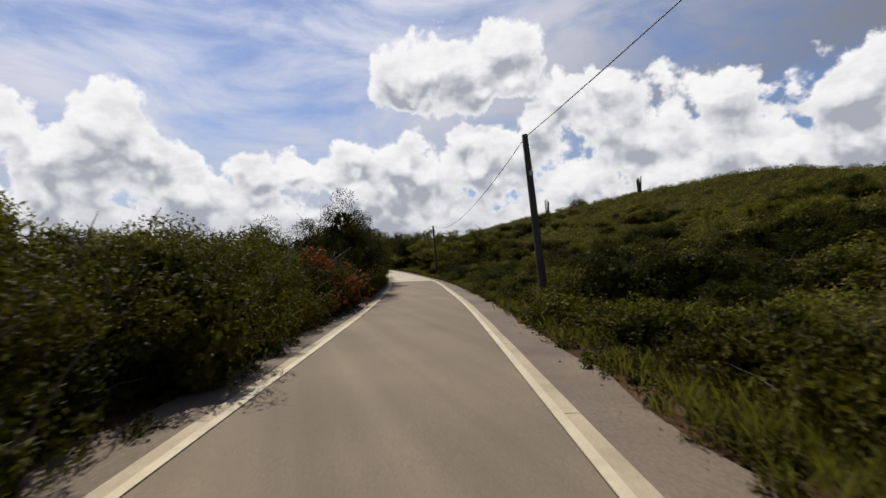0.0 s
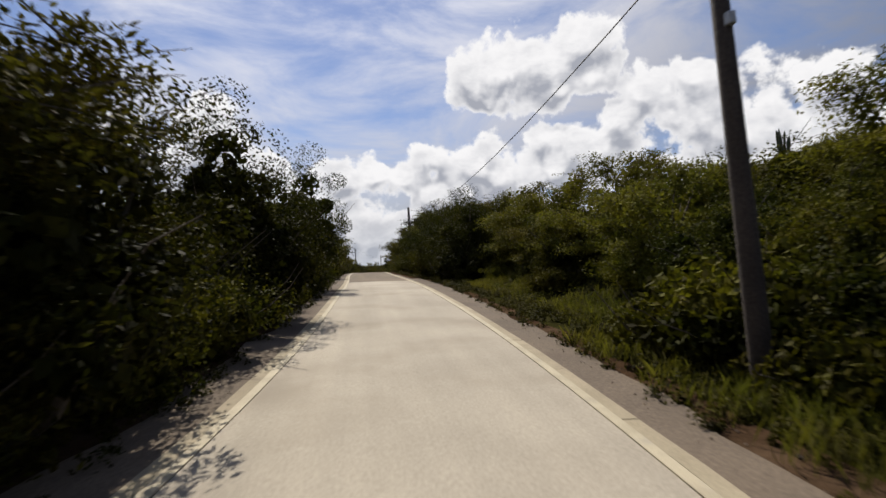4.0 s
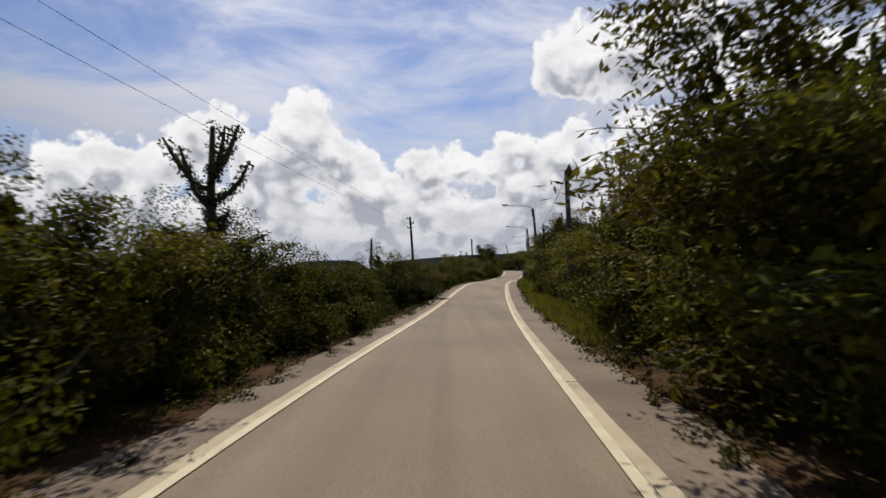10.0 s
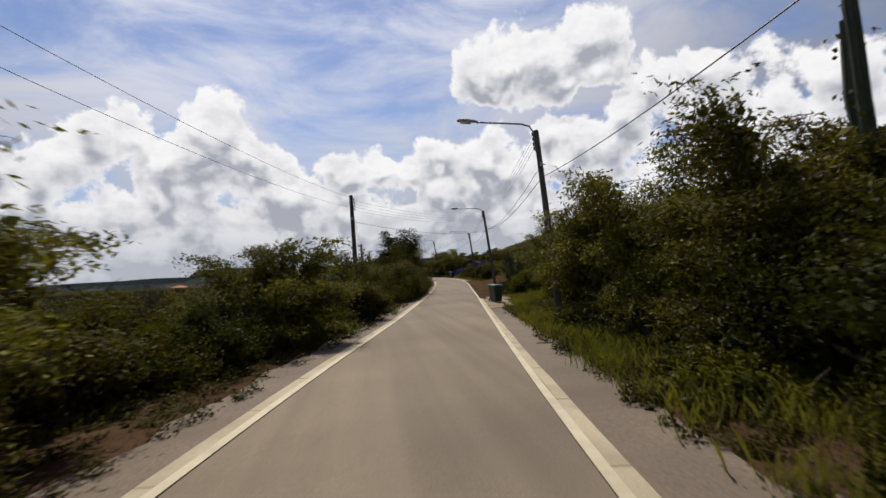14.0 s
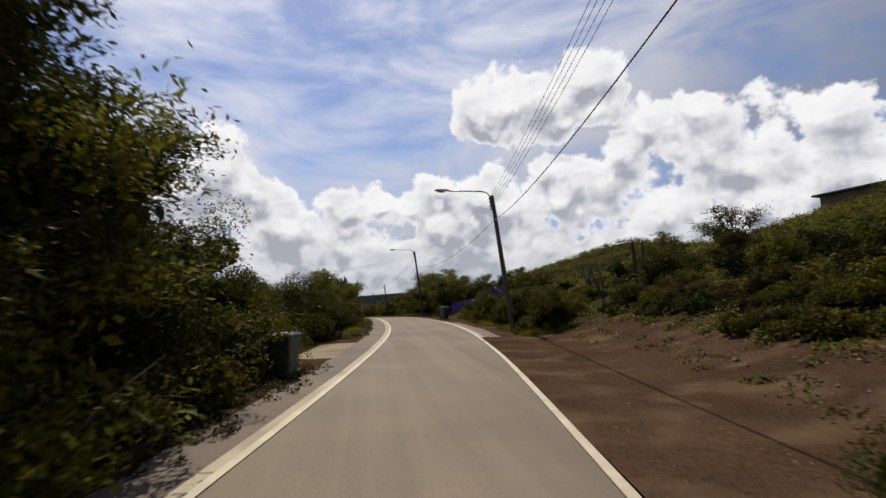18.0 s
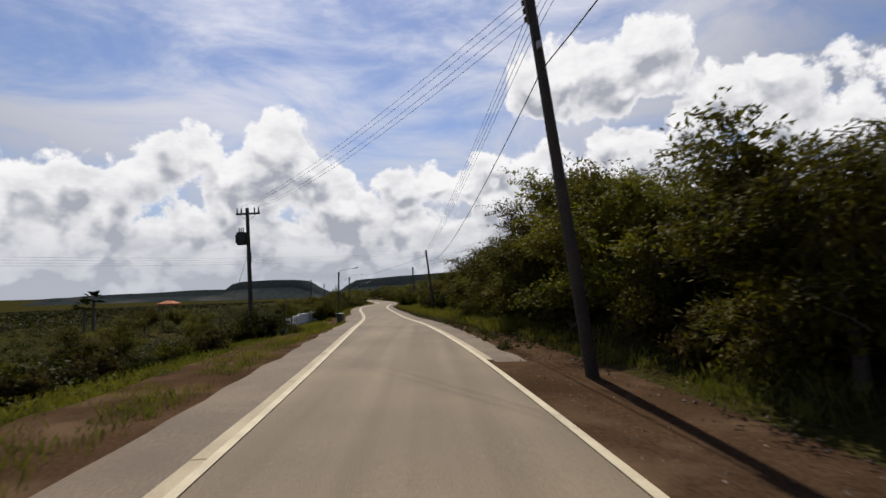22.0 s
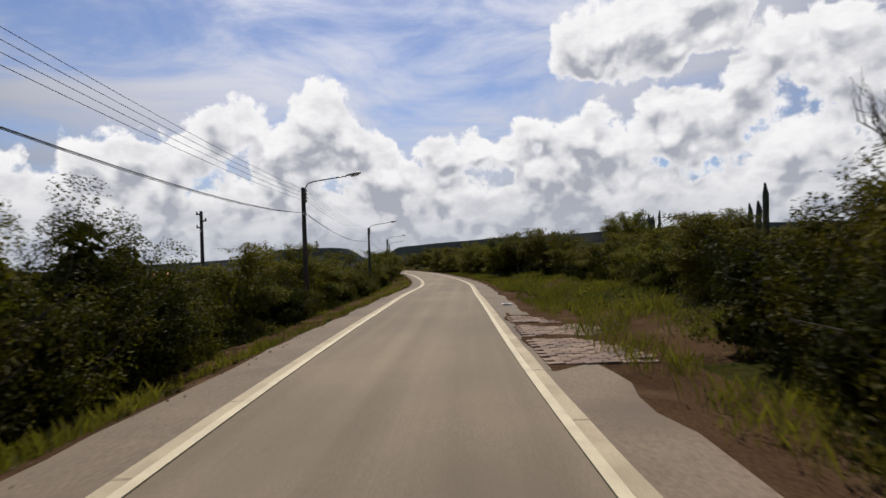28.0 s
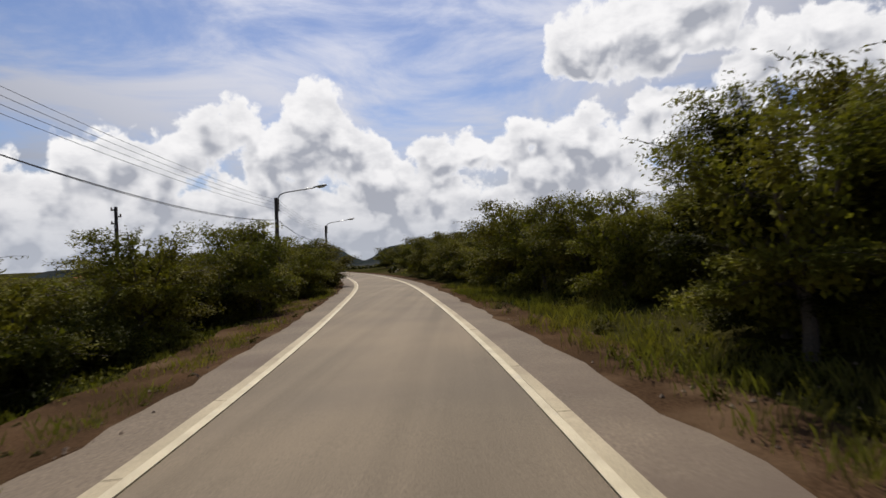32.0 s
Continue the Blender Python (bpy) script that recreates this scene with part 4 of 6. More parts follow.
patch("dirt_verge", DIRT, "bare brown dirt beside the road with tyre ruts", "dirt", 206, 230, 2.0, 4.0, 0.04, 1)
patch("dirt_verge", DIRT, "bare brown dirt beside the road with tyre ruts", "dirt", 228.5, 251, 2.0, 6.2, 0.045, 15)
patch("dirt_verge", DIRT, "brown dirt drive opening off the road", "dirt", 265, 292, 2.0, 4.6, 0.03, 2)
patch("dirt_verge", DIRT, "brown dirt drive running up to the wall", "dirt", 275.5, 283.8, 4.3, 8.6, 0.035, 16)
patch("dirt_verge", DIRT, "reddish brown dirt strip at the road edge", "dirt", 86, 122, 2.32, 5.0, 0.045, 3)
patch("dirt_verge", DIRT, "stony pinkish dirt beside the edging", "dirt", 292, 312, 2.7, 4.6, 0.03, 6)
patch("dirt_verge", DIRT, "reddish brown dirt between the grass", "dirt", 386, 402, 4.6, 8.0, 0.03, 7)
patch("dirt_bank", DIRT, "bare brown dirt bank above the road", "dirt", 231, 252, 5.8, 9.6, 0.03, 17, 0.6)
patch("sandy_verge", SAND, "pale tan trodden dirt round the bins", "dirt", 206.5, 215.5, 2.2, 3.9, 0.055, 21, 0.3)
patch("concrete_drive", SAND, "cracked pale concrete drive off the road", "driveway", 214.6, 217.6, 2.4, 6.4, 0.05, 8, 0.2)
patch("sandy_drive", SAND, "pale sandy drive off the road", "driveway", 244.0, 250.0, -9.5, -2.5, 0.10, 9, 0.2)
patch("gravel_apron", SHOULDER, "pale gravel apron before the white wall", "driveway", 326.5, 341.5, -8.2, -2.5, 0.05, 10, 0.3)
patch("dirt_verge", DIRT, "reddish dirt round the paved lay-by", "dirt", 366.0, 375.0, 2.3, 7.0, 0.02, 11, 0.4)
patch("concrete_sill", CONCRETE, "narrow pale concrete sill across the verge", "kerb", 366.1, 366.35, 2.3, 3.7, 0.05, 12, 0.05, 0.2)
patch("concrete_sill", CONCRETE, "narrow pale concrete sill across the verge", "kerb", 374.5, 374.7, 2.3, 3.1, 0.05, 13, 0.05, 0.15)

# ---------------------------------------------------------------- poles, lamps and wires
def insulators(root, z, count, side, step=0.17):
    for i in range(count):
        s = Shape().tube([(0, 0, z - i * step), (side * 0.13, 0, z - i * step)], [0.008, 0.008], 5)
        s.lathe([(0.018, -0.05), (0.034, -0.03), (0.022, 0.0), (0.034, 0.025), (0.02, 0.06), (0.006, 0.065)], 8, Matrix.Translation((side * 0.15, 0, z - i * step)))
        part("insulator", s, PORCELAIN, root, "small brown insulator on a bracket")


def pole_shape(h, r0=0.13, r1=0.095):
    s = Shape()
    s.lathe([(r0, -0.8), (r0 * 1.02, 0.0), (r0 * 0.97, h * 0.3), ((r0 + r1) * 0.5, h * 0.6), (r1, h - 0.03), (r1 * 0.75, h)], 10)
    return s


def utility_pole(y, u, h, lean, label, mat=POLE_WOOD, pegs=0, side=-1, rungs=0):
    """lean: degrees towards the left of the road."""
    p = place(y, u)
    root = thing("utility_pole", label, "utility pole", "poles along the road", at=pose(p.x, p.y, p.z, 0, -lean, 0))
    part("shaft", pole_shape(h), mat, root, smooth=True)
    if pegs:
        insulators(root, h - 0.25, pegs, side)
    for i in range(rungs):
        a = 1 if i % 2 else -1
        s = Shape().box(a * 0.16, 0, h - 0.2 - i * 0.42, 0.34, 0.07, 0.09, bevel=0.015)
        s.lathe([(0.04, 0), (0.055, 0.03), (0.03, 0.07), (0.05, 0.1), (0.02, 0.14)], 8, Matrix.Translation((a * 0.28, 0, h - 0.16 - i * 0.42)))
        part("bracket", s, PORCELAIN, root, "short wooden bracket with an insulator")
    part("cable_clamp", Shape().box(0, -0.12, h - 1.25, 0.1, 0.12, 0.16, bevel=0.02), STEEL, root)
    return root


def street_lamp(y, u, h, lean, side, label, mat=POLE_GREY, arm=2.1):
    """side: -1 when the arm reaches to the left, 1 to the right."""
    p = place(y, u)
    root = thing("street_lamp", label, "street lamp", "street lamps", at=pose(p.x, p.y, p.z, 0, -lean, 0))
    part("shaft", pole_shape(h), mat, root, smooth=True)
    pts = [(side * 0.10, 0, h - 0.75), (side * 0.11, 0, h - 0.05), (side * 0.22, 0, h + 0.16), (side * 0.5, 0, h + 0.26), (side * arm * 0.6, 0, h + 0.36), (side * arm, 0, h + 0.46)]
    part("arm", Shape().tube(pts, [0.032] * 6, 8), STEEL, root, "bent steel lamp arm", smooth=True)
    tilt = Matrix.Rotation(radians(-8 * side), 4, "Y")
    s = Shape()
    v = []
    for x, w, t in ((0, 0.05, 0.05), (0.12, 0.11, 0.07), (0.4, 0.15, 0.09), (0.66, 0.13, 0.08), (0.74, 0.07, 0.05)):
        for a in range(8):
            q = math.pi * 2 * a / 8
            z = math.sin(q) * t
            v.append(Vector((side * x, math.cos(q) * w, max(z, -0.015))))
    k = Matrix.Translation((side * (arm - 0.03), 0, h + 0.47)) @ tilt
    f = [(i * 8 + j, i * 8 + (j + 1) % 8, i * 8 + 8 + (j + 1) % 8, i * 8 + 8 + j) for i in range(4) for j in range(8)] + [tuple(range(8)), tuple(range(39, 31, -1))]
    s.add([k @ q for q in v], f)
    head = part("lamp_head", s, LAMP_GREY, root, "grey lamp housing", smooth=True)
    b = Shape()
    b.add([k @ Vector((side * x, yy, z)) for x, yy, z in [(0.2, -0.1, -0.02), (0.64, -0.09, -0.02), (0.64, 0.09, -0.02), (0.2, 0.1, -0.02), (0.26, -0.06, -0.085), (0.58, -0.05, -0.085), (0.58, 0.05, -0.085), (0.26, 0.06, -0.085)]],
          [(0, 3, 2, 1), (4, 5, 6, 7), (0, 1, 5, 4), (1, 2, 6, 5), (2, 3, 7, 6), (3, 0, 4, 7)])
    part("lamp_bowl", b, GLASS_DULL, head, "dull glass lamp bowl")
    insulators(root, h - 0.15, 4, side if side < 0 else 1)
    part("cable_clamp", Shape().box(0, -0.12, h - 1.25, 0.1, 0.12, 0.16, bevel=0.02), STEEL, root)
    return root


def top_of(ob, z, dx=0.0):
    return ob.matrix_basis @ Vector((dx, 0, z))


def wire(a, b, sag, r=0.0055, label="thin overhead wire between poles", name="overhead_wire"):
    a, b = Vector(a), Vector(b)
    n = 16
    pts = []
    for i in range(n + 1):
        t = i / n
        p = a.lerp(b, t)
        p.z -= sag * 4 * t * (1 - t)
        pts.append(p)
    tagged(part(name, Shape().tube(pts, [r] * (n + 1), 5), CABLE), label, "cable", "overhead wires")


BLACK, TALL = "dark tarred wooden utility pole leaning over the verge", "grey wooden lamp post with a bent steel arm over the road"
right = [(utility_pole(16.0, 4.15, 5.7, 5, BLACK), 5.9), (utility_pole(56.3, 4.2, 5.65, 3.5, "dark wooden utility pole with creeper round its foot"), 6.0),
         (utility_pole(98.8, 3.95, 6.2, 3, BLACK), 6.2), (utility_pole(151.5, 4.4, 6.2, 1, "dark wooden utility pole on the bank"), 6.3)]
lamps = [(street_lamp(176.4, 4.8, 6.9, 4, -1, TALL), 6.9), (street_lamp(198.4, 4.2, 6.9, 5, -1, TALL), 6.9), (street_lamp(225.0, 3.75, 7.1, 7, -1, TALL), 6.9),
         (street_lamp(253.6, 4.15, 6.8, 7, -1, TALL), 6.8), (street_lamp(289.0, 3.68, 7.7, 7, -1, TALL, POLE_WOOD), 7.2)]
pole_r = (utility_pole(337.7, 5.9, 6.9, 6, "dark wooden utility pole where the wires cross the road", pegs=4), 6.9)
pole_far = (utility_pole(363.0, 6.4, 6.0, 3, "dark wooden pole rising out of a bush", pegs=4, side=1), 6.0)
left_poles = [(utility_pole(-22.0, -7.5, 6.5, 0, BLACK), 6.5), (utility_pole(112.2, -7.9, 7.6, 1, "dark wooden pole with short insulator brackets", rungs=3), 7.9),
              (utility_pole(176.7, -6.7, 6.9, 3, "dark wooden pole with short insulator brackets", rungs=3), 6.9),
              (utility_pole(207.2, -4.7, 6.4, 2, "dark wooden pole with a row of insulators", pegs=4, side=1), 6.4),
              (utility_pole(232.0, -8.9, 5.3, 1, "short dark pole with insulator brackets", rungs=3), 5.3)]
lamps_left = [(street_lamp(356.4, -4.9, 6.1, 0, 1, "dark wooden lamp post with a steel arm over the road", POLE_WOOD), 6.1), (street_lamp(383.1, -6.3, 6.2, 0, 1, "dark wooden lamp post with a steel arm over the road", POLE_WOOD), 6.2),
              (street_lamp(410.9, -7.3, 6.3, 0, 1, "dark wooden lamp post with a steel arm over the road", POLE_WOOD), 6.3), (street_lamp(435.0, -5.9, 5.9, 0, 1, "dark wooden lamp post with a steel arm over the road", POLE_WOOD), 5.9),
              (street_lamp(457.0, -4.6, 5.8, 0, 1, "dark wooden lamp post with a steel arm over the road", POLE_WOOD), 5.8)]
far_left = [(utility_pole(391.0, -15.2, 6.9, 0, "dark pole with insulator brackets among the scrub", rungs=3), 6.9), (utility_pole(440.6, -16.5, 7.0, 0, "dark pole with insulator brackets among the scrub", rungs=3), 7.0)]

heavy = "thick black overhead cable along the road"
line_up = right + lamps + [pole_r]
start = place(-34, 5.2) + Vector((0, 0, 5.2))
wire(start, top_of(right[0][0], 5.6), 0.7, 0.012, heavy, "overhead_cable")
hang = [0.3, 0.3, 0.2, 0.25, 2.2, 1.7, 1.4, 1.2, 1.2, 1.1]
for i, ((a, ha), (b, hb)) in enumerate(zip(line_up, line_up[1:])):
    far_apart = (top_of(a, 0) - top_of(b, 0)).length
    wire(top_of(a, ha - hang[i]), top_of(b, hb - hang[i + 1]), min(1.25, 0.00072 * far_apart ** 2), 0.012, heavy, "overhead_cable")
wire(top_of(pole_r[0], 6.3), top_of(lamps_left[0][0], 4.9), 0.4, 0.012, heavy, "overhead_cable")
for (a, ha), (b, hb) in zip(lamps_left, lamps_left[1:]):
    wire(top_of(a, ha - 1.2), top_of(b, hb - 1.2), 0.55, 0.012, heavy, "overhead_cable")
    wire(top_of(a, ha - 1.2, 0.1), top_of(b, hb - 1.2, 0.1), 0.62, 0.008)
    for i in range(4):
        wire(top_of(a, ha - 0.15 - 0.17 * i, 0.15), top_of(b, hb - 0.15 - 0.17 * i, 0.15), 0.3)
for (a, ha), (b, hb) in zip(lamps[1:], lamps[2:] + [pole_r]):
    for i in range(4):
        wire(top_of(a, ha - 0.15 - 0.17 * i, -0.15), top_of(b, hb - 0.15 - 0.17 * i, -0.15), 0.4)
wire(top_of(lamps[1][0], 5.6), top_of(lamps[2][0], 5.5), 0.55, 0.010, "second black cable along the road", "overhead_cable")
for (a, ha), (b, hb) in zip(left_poles[1:3], left_poles[2:4]):
    for i in range(2):
        wire(top_of(a, ha - 0.2 - 0.42 * i, 0.2 - 0.4 * i), top_of(b, hb - 0.2 - 0.42 * i, 0.2 - 0.4 * i), 0.6)
for i in range(4):
    wire(top_of(left_poles[3][0], 6.1 - 0.17 * i, 0.15), top_of(lamps[2][0], 6.7 - 0.17 * i, -0.15), 0.35)
wire(top_of(left_poles[3][0], 5.0), top_of(lamps[2][0], 5.3), 0.4, 0.010, "thin black cable across the road", "overhead_cable")
for i in range(2):
    wire(top_of(left_poles[3][0], 6.2 - 0.4 * i), top_of(left_poles[4][0], 5.1 - 0.4 * i), 0.3)


def transformer_pole(y, u, h):
    p = place(y, u)
    root = thing("transformer_pole", "dark pole with crossarm and hanging dark transformer", "utility pole", "poles along the road", at=pose(p.x, p.y, p.z, 0, -2, 0))
    part("shaft", pole_shape(h, 0.15, 0.11), POLE_WOOD, root, smooth=True)
    arm = part("crossarm", Shape().box(0, 0.13, h - 0.35, 1.5, 0.1, 0.12, bevel=0.012), POLE_WOOD, root)
    for x in (-0.68, -0.42, 0.42, 0.68):
        part("insulator", Shape().lathe([(0.03, 0), (0.06, 0.05), (0.035, 0.1), (0.06, 0.16), (0.03, 0.22), (0.05, 0.27), (0.015, 0.34)], 8, Matrix.Translation((x, 0.13, h - 0.3))), PORCELAIN, arm)
    for x in (-0.5, 0.5):
        part("brace", Shape().tube([(0, 0.12, h - 0.85), (x, 0.12, h - 0.4)], [0.018, 0.018], 5), STEEL, root)
    can = part("transformer", Shape().lathe([(0.27, h - 2.35), (0.30, h - 2.3), (0.30, h - 1.6), (0.27, h - 1.53), (0.1, h - 1.5)], 16, Matrix.Translation((-0.42, 0, 0))), TRANSFORMER, root, "dark steel transformer can", smooth=True)
    for x in (-0.55, -0.42, -0.29):
        part("bushing", Shape().lathe([(0.03, h - 1.52), (0.05, h - 1.44), (0.03, h - 1.38), (0.045, h - 1.32), (0.012, h - 1.22)], 8, Matrix.Translation((x, 0, 0))), PORCELAIN, can)
    for k in range(9):
        a = 2 * math.pi * k / 9
        part("cooling_fin", Shape().box(-0.42 + 0.33 * math.cos(a), 0.33 * math.sin(a), h - 1.95, 0.07, 0.015, 0.55, Matrix.Rotation(0, 4, "Z")), TRANSFORMER, can)
    part("stay_wire", Shape().tube([(0, 0, h - 2.8), (-2.2, 0.4, 0.0)], [0.01, 0.01], 4), CABLE, root)
    insulators(root, h - 2.9, 4, 1)
    return root


trafo = transformer_pole(313.9, -8.6, 8.6)
field_pole = utility_pole(309.0, -25.0, 6.6, 0, "dark wooden pole out in the scrub", pegs=4, side=1)
for i, x in enumerate((-0.68, -0.42, 0.42, 0.68)):
    wire(top_of(trafo, 8.6, x), top_of(lamps[4][0], 7.5 - 0.17 * i, -0.15), 0.5)
for i in range(4):
    wire(top_of(field_pole, 6.4 - 0.17 * i, 0.15), top_of(pole_r[0], 6.65 - 0.17 * i, -0.15), 0.35)
    wire(top_of(trafo, 5.7 - 0.17 * i, 0.15), top_of(lamps_left[0][0], 5.9 - 0.17 * i, 0.15), 0.6)
wire(top_of(pole_r[0], 5.6), top_of(pole_far[0], 5.0), 0.4)
for i in range(4):
    wire(top_of(pole_far[0], 5.75 - 0.17 * i, 0.15), place(330, 16) + Vector((0, 0, 8.0 - 0.15 * i)), 0.3)


# ---------------------------------------------------------------- wheeled bins
def wheeled_bin(y, u, turn, label, group=""):
    p = place(y, u)
    p.z = max(p.z, glide(y)[1] + 0.02) if -2 < u < 4.2 else p.z + 0.05
    root = thing("wheeled_bin", label, "bin", group, at=pose(*p, 0, 0, turn))
    s = Shape()
    rings = []
    for z, w, d in ((0.05, 0.205, 0.235), (0.12, 0.22, 0.255), (0.86, 0.275, 0.325), (0.93, 0.285, 0.335), (0.95, 0.30, 0.35), (0.98, 0.30, 0.35)):
        rings.append([(x * (w - c), yy * (d - e), z) for x, yy, c, e in
                      ((-1, -1, 0.04, 0), (-1, -1, 0, 0.04), (-1, 1, 0, 0.04), (-1, 1, 0.04, 0), (1, 1, 0.04, 0), (1, 1, 0, 0.04), (1, -1, 0, 0.04), (1, -1, 0.04, 0))])
    v = [q for r in rings for q in r]
    f = [(i * 8 + j, i * 8 + 8 + j, i * 8 + 8 + (j + 1) % 8, i * 8 + (j + 1) % 8) for i in range(5) for j in range(8)] + [tuple(range(8)), tuple(range(47, 39, -1))]
    s.add(v, f)
    body = part("body", s, BIN_GREEN, root)
    part("rim_front", Shape().box(0, -0.345, 0.955, 0.5, 0.03, 0.05, bevel=0.01), BIN_GREEN, body)
    lid = Shape().box(0, -0.01, 1.01, 0.63, 0.74, 0.045, bevel=0.018)
    lid.box(0, -0.02, 1.04, 0.46, 0.54, 0.035, bevel=0.015)
    lid_ob = part("lid", lid, BIN_LID, root, "shiny green lid with reflected sky put into its colour")
    part("lid_grip", Shape().box(0, -0.385, 1.0, 0.3, 0.05, 0.03, bevel=0.01), BIN_GREEN, lid_ob)
    part("handle", Shape().tube([(-0.25, 0.33, 0.95), (-0.25, 0.42, 0.98), (0.25, 0.42, 0.98), (0.25, 0.33, 0.95)], [0.017] * 4, 6), BIN_GREEN, root)
    part("axle", Shape().tube([(-0.29, 0.25, 0.10), (0.29, 0.25, 0.10)], [0.012] * 2, 6), STEEL, root)
    for x in (-0.27, 0.27):
        m = Matrix.Translation((x, 0.25, 0.10)) @ Matrix.Rotation(radians(90), 4, "Y")
        wheel = part("wheel", Shape().lathe([(0.06, -0.025), (0.098, -0.022), (0.10, 0.0), (0.098, 0.022), (0.06, 0.025)], 14, m), RUBBER, root)
        part("hub", Shape().lathe([(0.055, -0.03), (0.055, 0.03), (0.02, 0.034)], 10, m), BIN_GREEN, wheel)
    for x in (-0.14, 0.0, 0.14):
        part("rib", Shape().box(x, -0.292, 0.5, 0.025, 0.02, 0.6, Matrix.Rotation(radians(-6.5), 4, "X")), BIN_GREEN, body)
    return root


wheeled_bin(211.1, 2.86, 4, "dark green wheeled bin standing on the verge", "pair of bins")
wheeled_bin(211.85, 2.74, 4, "dark green wheeled bin standing on the verge", "pair of bins")
wheeled_bin(240.4, -3.35, -15, "dark green wheeled bin with pale marks", "")
wheeled_bin(272.7, 3.25, 18, "dirty dark green wheeled bin in a row of three", "three bins")
wheeled_bin(273.45, 3.3, 15, "dirty dark green wheeled bin in a row of three", "three bins")
wheeled_bin(274.2, 3.4, 20, "dirty dark green wheeled bin in a row of three", "three bins")
wheeled_bin(329.6, -4.1, 170, "green wheeled bin by the gravel apron", "")


# ---------------------------------------------------------------- walls and houses
def wall_between(name, mat, a, b, h, thick=0.18, parent=None, cap=0.06, label="", sink=0.3):
    """A wall between two spots (y, u) that follows the ground, with a proud coping."""
    A, B = place(*a), place(*b)
    way = (B - A)
    way.z = 0
    n = Vector((-way.y, way.x, 0)).normalized() * thick / 2
    zt = max(A.z, B.z) + h
    ha, hb = (zt, zt) if abs(A.z - B.z) < 0.4 else (A.z + h, B.z + h)
    s = Shape()
    s.add([A - n - Vector((0, 0, sink)), A + n - Vector((0, 0, sink)), B + n - Vector((0, 0, sink)), B - n - Vector((0, 0, sink)),
           (A.x - n.x, A.y - n.y, ha), (A.x + n.x, A.y + n.y, ha), (B.x + n.x, B.y + n.y, hb), (B.x - n.x, B.y - n.y, hb)],
          [(0, 3, 2, 1), (4, 5, 6, 7), (0, 1, 5, 4), (1, 2, 6, 5), (2, 3, 7, 6), (3, 0, 4, 7)])
    ob = part(name, s, mat, parent, label)
    if cap:
        n2 = n * 1.25
        c = Shape().add([(A.x - n2.x, A.y - n2.y, ha + 0.003), (A.x + n2.x, A.y + n2.y, ha + 0.003), (B.x + n2.x, B.y + n2.y, hb + 0.003), (B.x - n2.x, B.y - n2.y, hb + 0.003),
                         (A.x - n2.x, A.y - n2.y, ha + cap), (A.x + n2.x, A.y + n2.y, ha + cap), (B.x + n2.x, B.y + n2.y, hb + cap), (B.x - n2.x, B.y - n2.y, hb + cap)],
                        [(0, 3, 2, 1), (4, 5, 6, 7), (0, 1, 5, 4), (1, 2, 6, 5), (2, 3, 7, 6), (3, 0, 4, 7)])
        part("coping", c, mat, ob)
    return ob


purple = thing("garden_wall", "purple painted stepped wall along the dirt drive", "wall")
wall_between("low_wall", PURPLE, (284.2, 6.3), (282.5, 8.3), 1.1, parent=purple)
wall_between("high_wall", PURPLE, (282.45, 8.35), (280.5, 11.2), 1.55, parent=purple)
wall_between("end_pier", PURPLE, (284.4, 6.1), (284.15, 6.35), 1.05, 0.3, parent=purple, cap=0)


def gate_roof(y, u):
    p = place(y, u)
    root = thing("gate_porch", "small brown gabled porch at the drive", "gate porch", at=pose(*p, 0, 0, -20))
    for x in (-0.5, 0.5):
        part("pillar", Shape().box(x, 0, 0.55, 0.22, 0.22, 1.6, bevel=0.015), POLE_WOOD, root)
    s = Shape().add([(-0.8, -0.5, 1.35), (0.8, -0.5, 1.35), (0, -0.5, 1.82), (-0.8, 0.5, 1.35), (0.8, 0.5, 1.35), (0, 0.5, 1.82), (-0.8, -0.5, 1.43), (0.8, -0.5, 1.43), (0, -0.5, 1.92), (-0.8, 0.5, 1.43), (0.8, 0.5, 1.43), (0, 0.5, 1.92)],
                    [(0, 2, 8, 6), (2, 1, 7, 8), (3, 9, 11, 5), (5, 11, 10, 4), (6, 8, 11, 9), (8, 7, 10, 11), (0, 3, 5, 2), (2, 5, 4, 1), (0, 6, 9, 3), (1, 4, 10, 7)])
    part("roof", s, ROOF, root)


gate_roof(280.3, 9.6)


def fence_post(y, u, h=1.05):
    p = place(y, u)
    root = thing("fence_post", "grey concrete gate post with a white cap", "post", at=pose(*p, 0, 0, 15))
    part("shaft", Shape().box(0, 0, h / 2 - 0.1, 0.22, 0.22, h + 0.2, bevel=0.012), SHOULDER, root)
    part("cap", Shape().box(0, 0, h + 0.035, 0.46, 0.40, 0.065, bevel=0.015), WHITE, root, "white flat cap")
    rails = thing("wire_fence", "three thin fence wires running up the bank", "fence")
    for k in range(3):
        part("strand", Shape().tube([place(y, u, 0.25 + 0.3 * k), place(y - 0.9, u + 3.8, 0.25 + 0.3 * k)], [0.012, 0.012], 5), STEEL, rails)
    part("post", Shape().tube([place(y - 0.9, u + 3.8, -0.2), place(y - 0.9, u + 3.8, 1.1)], [0.05, 0.045], 7), POLE_GREY, rails)


fence_post(278.3, 7.1)


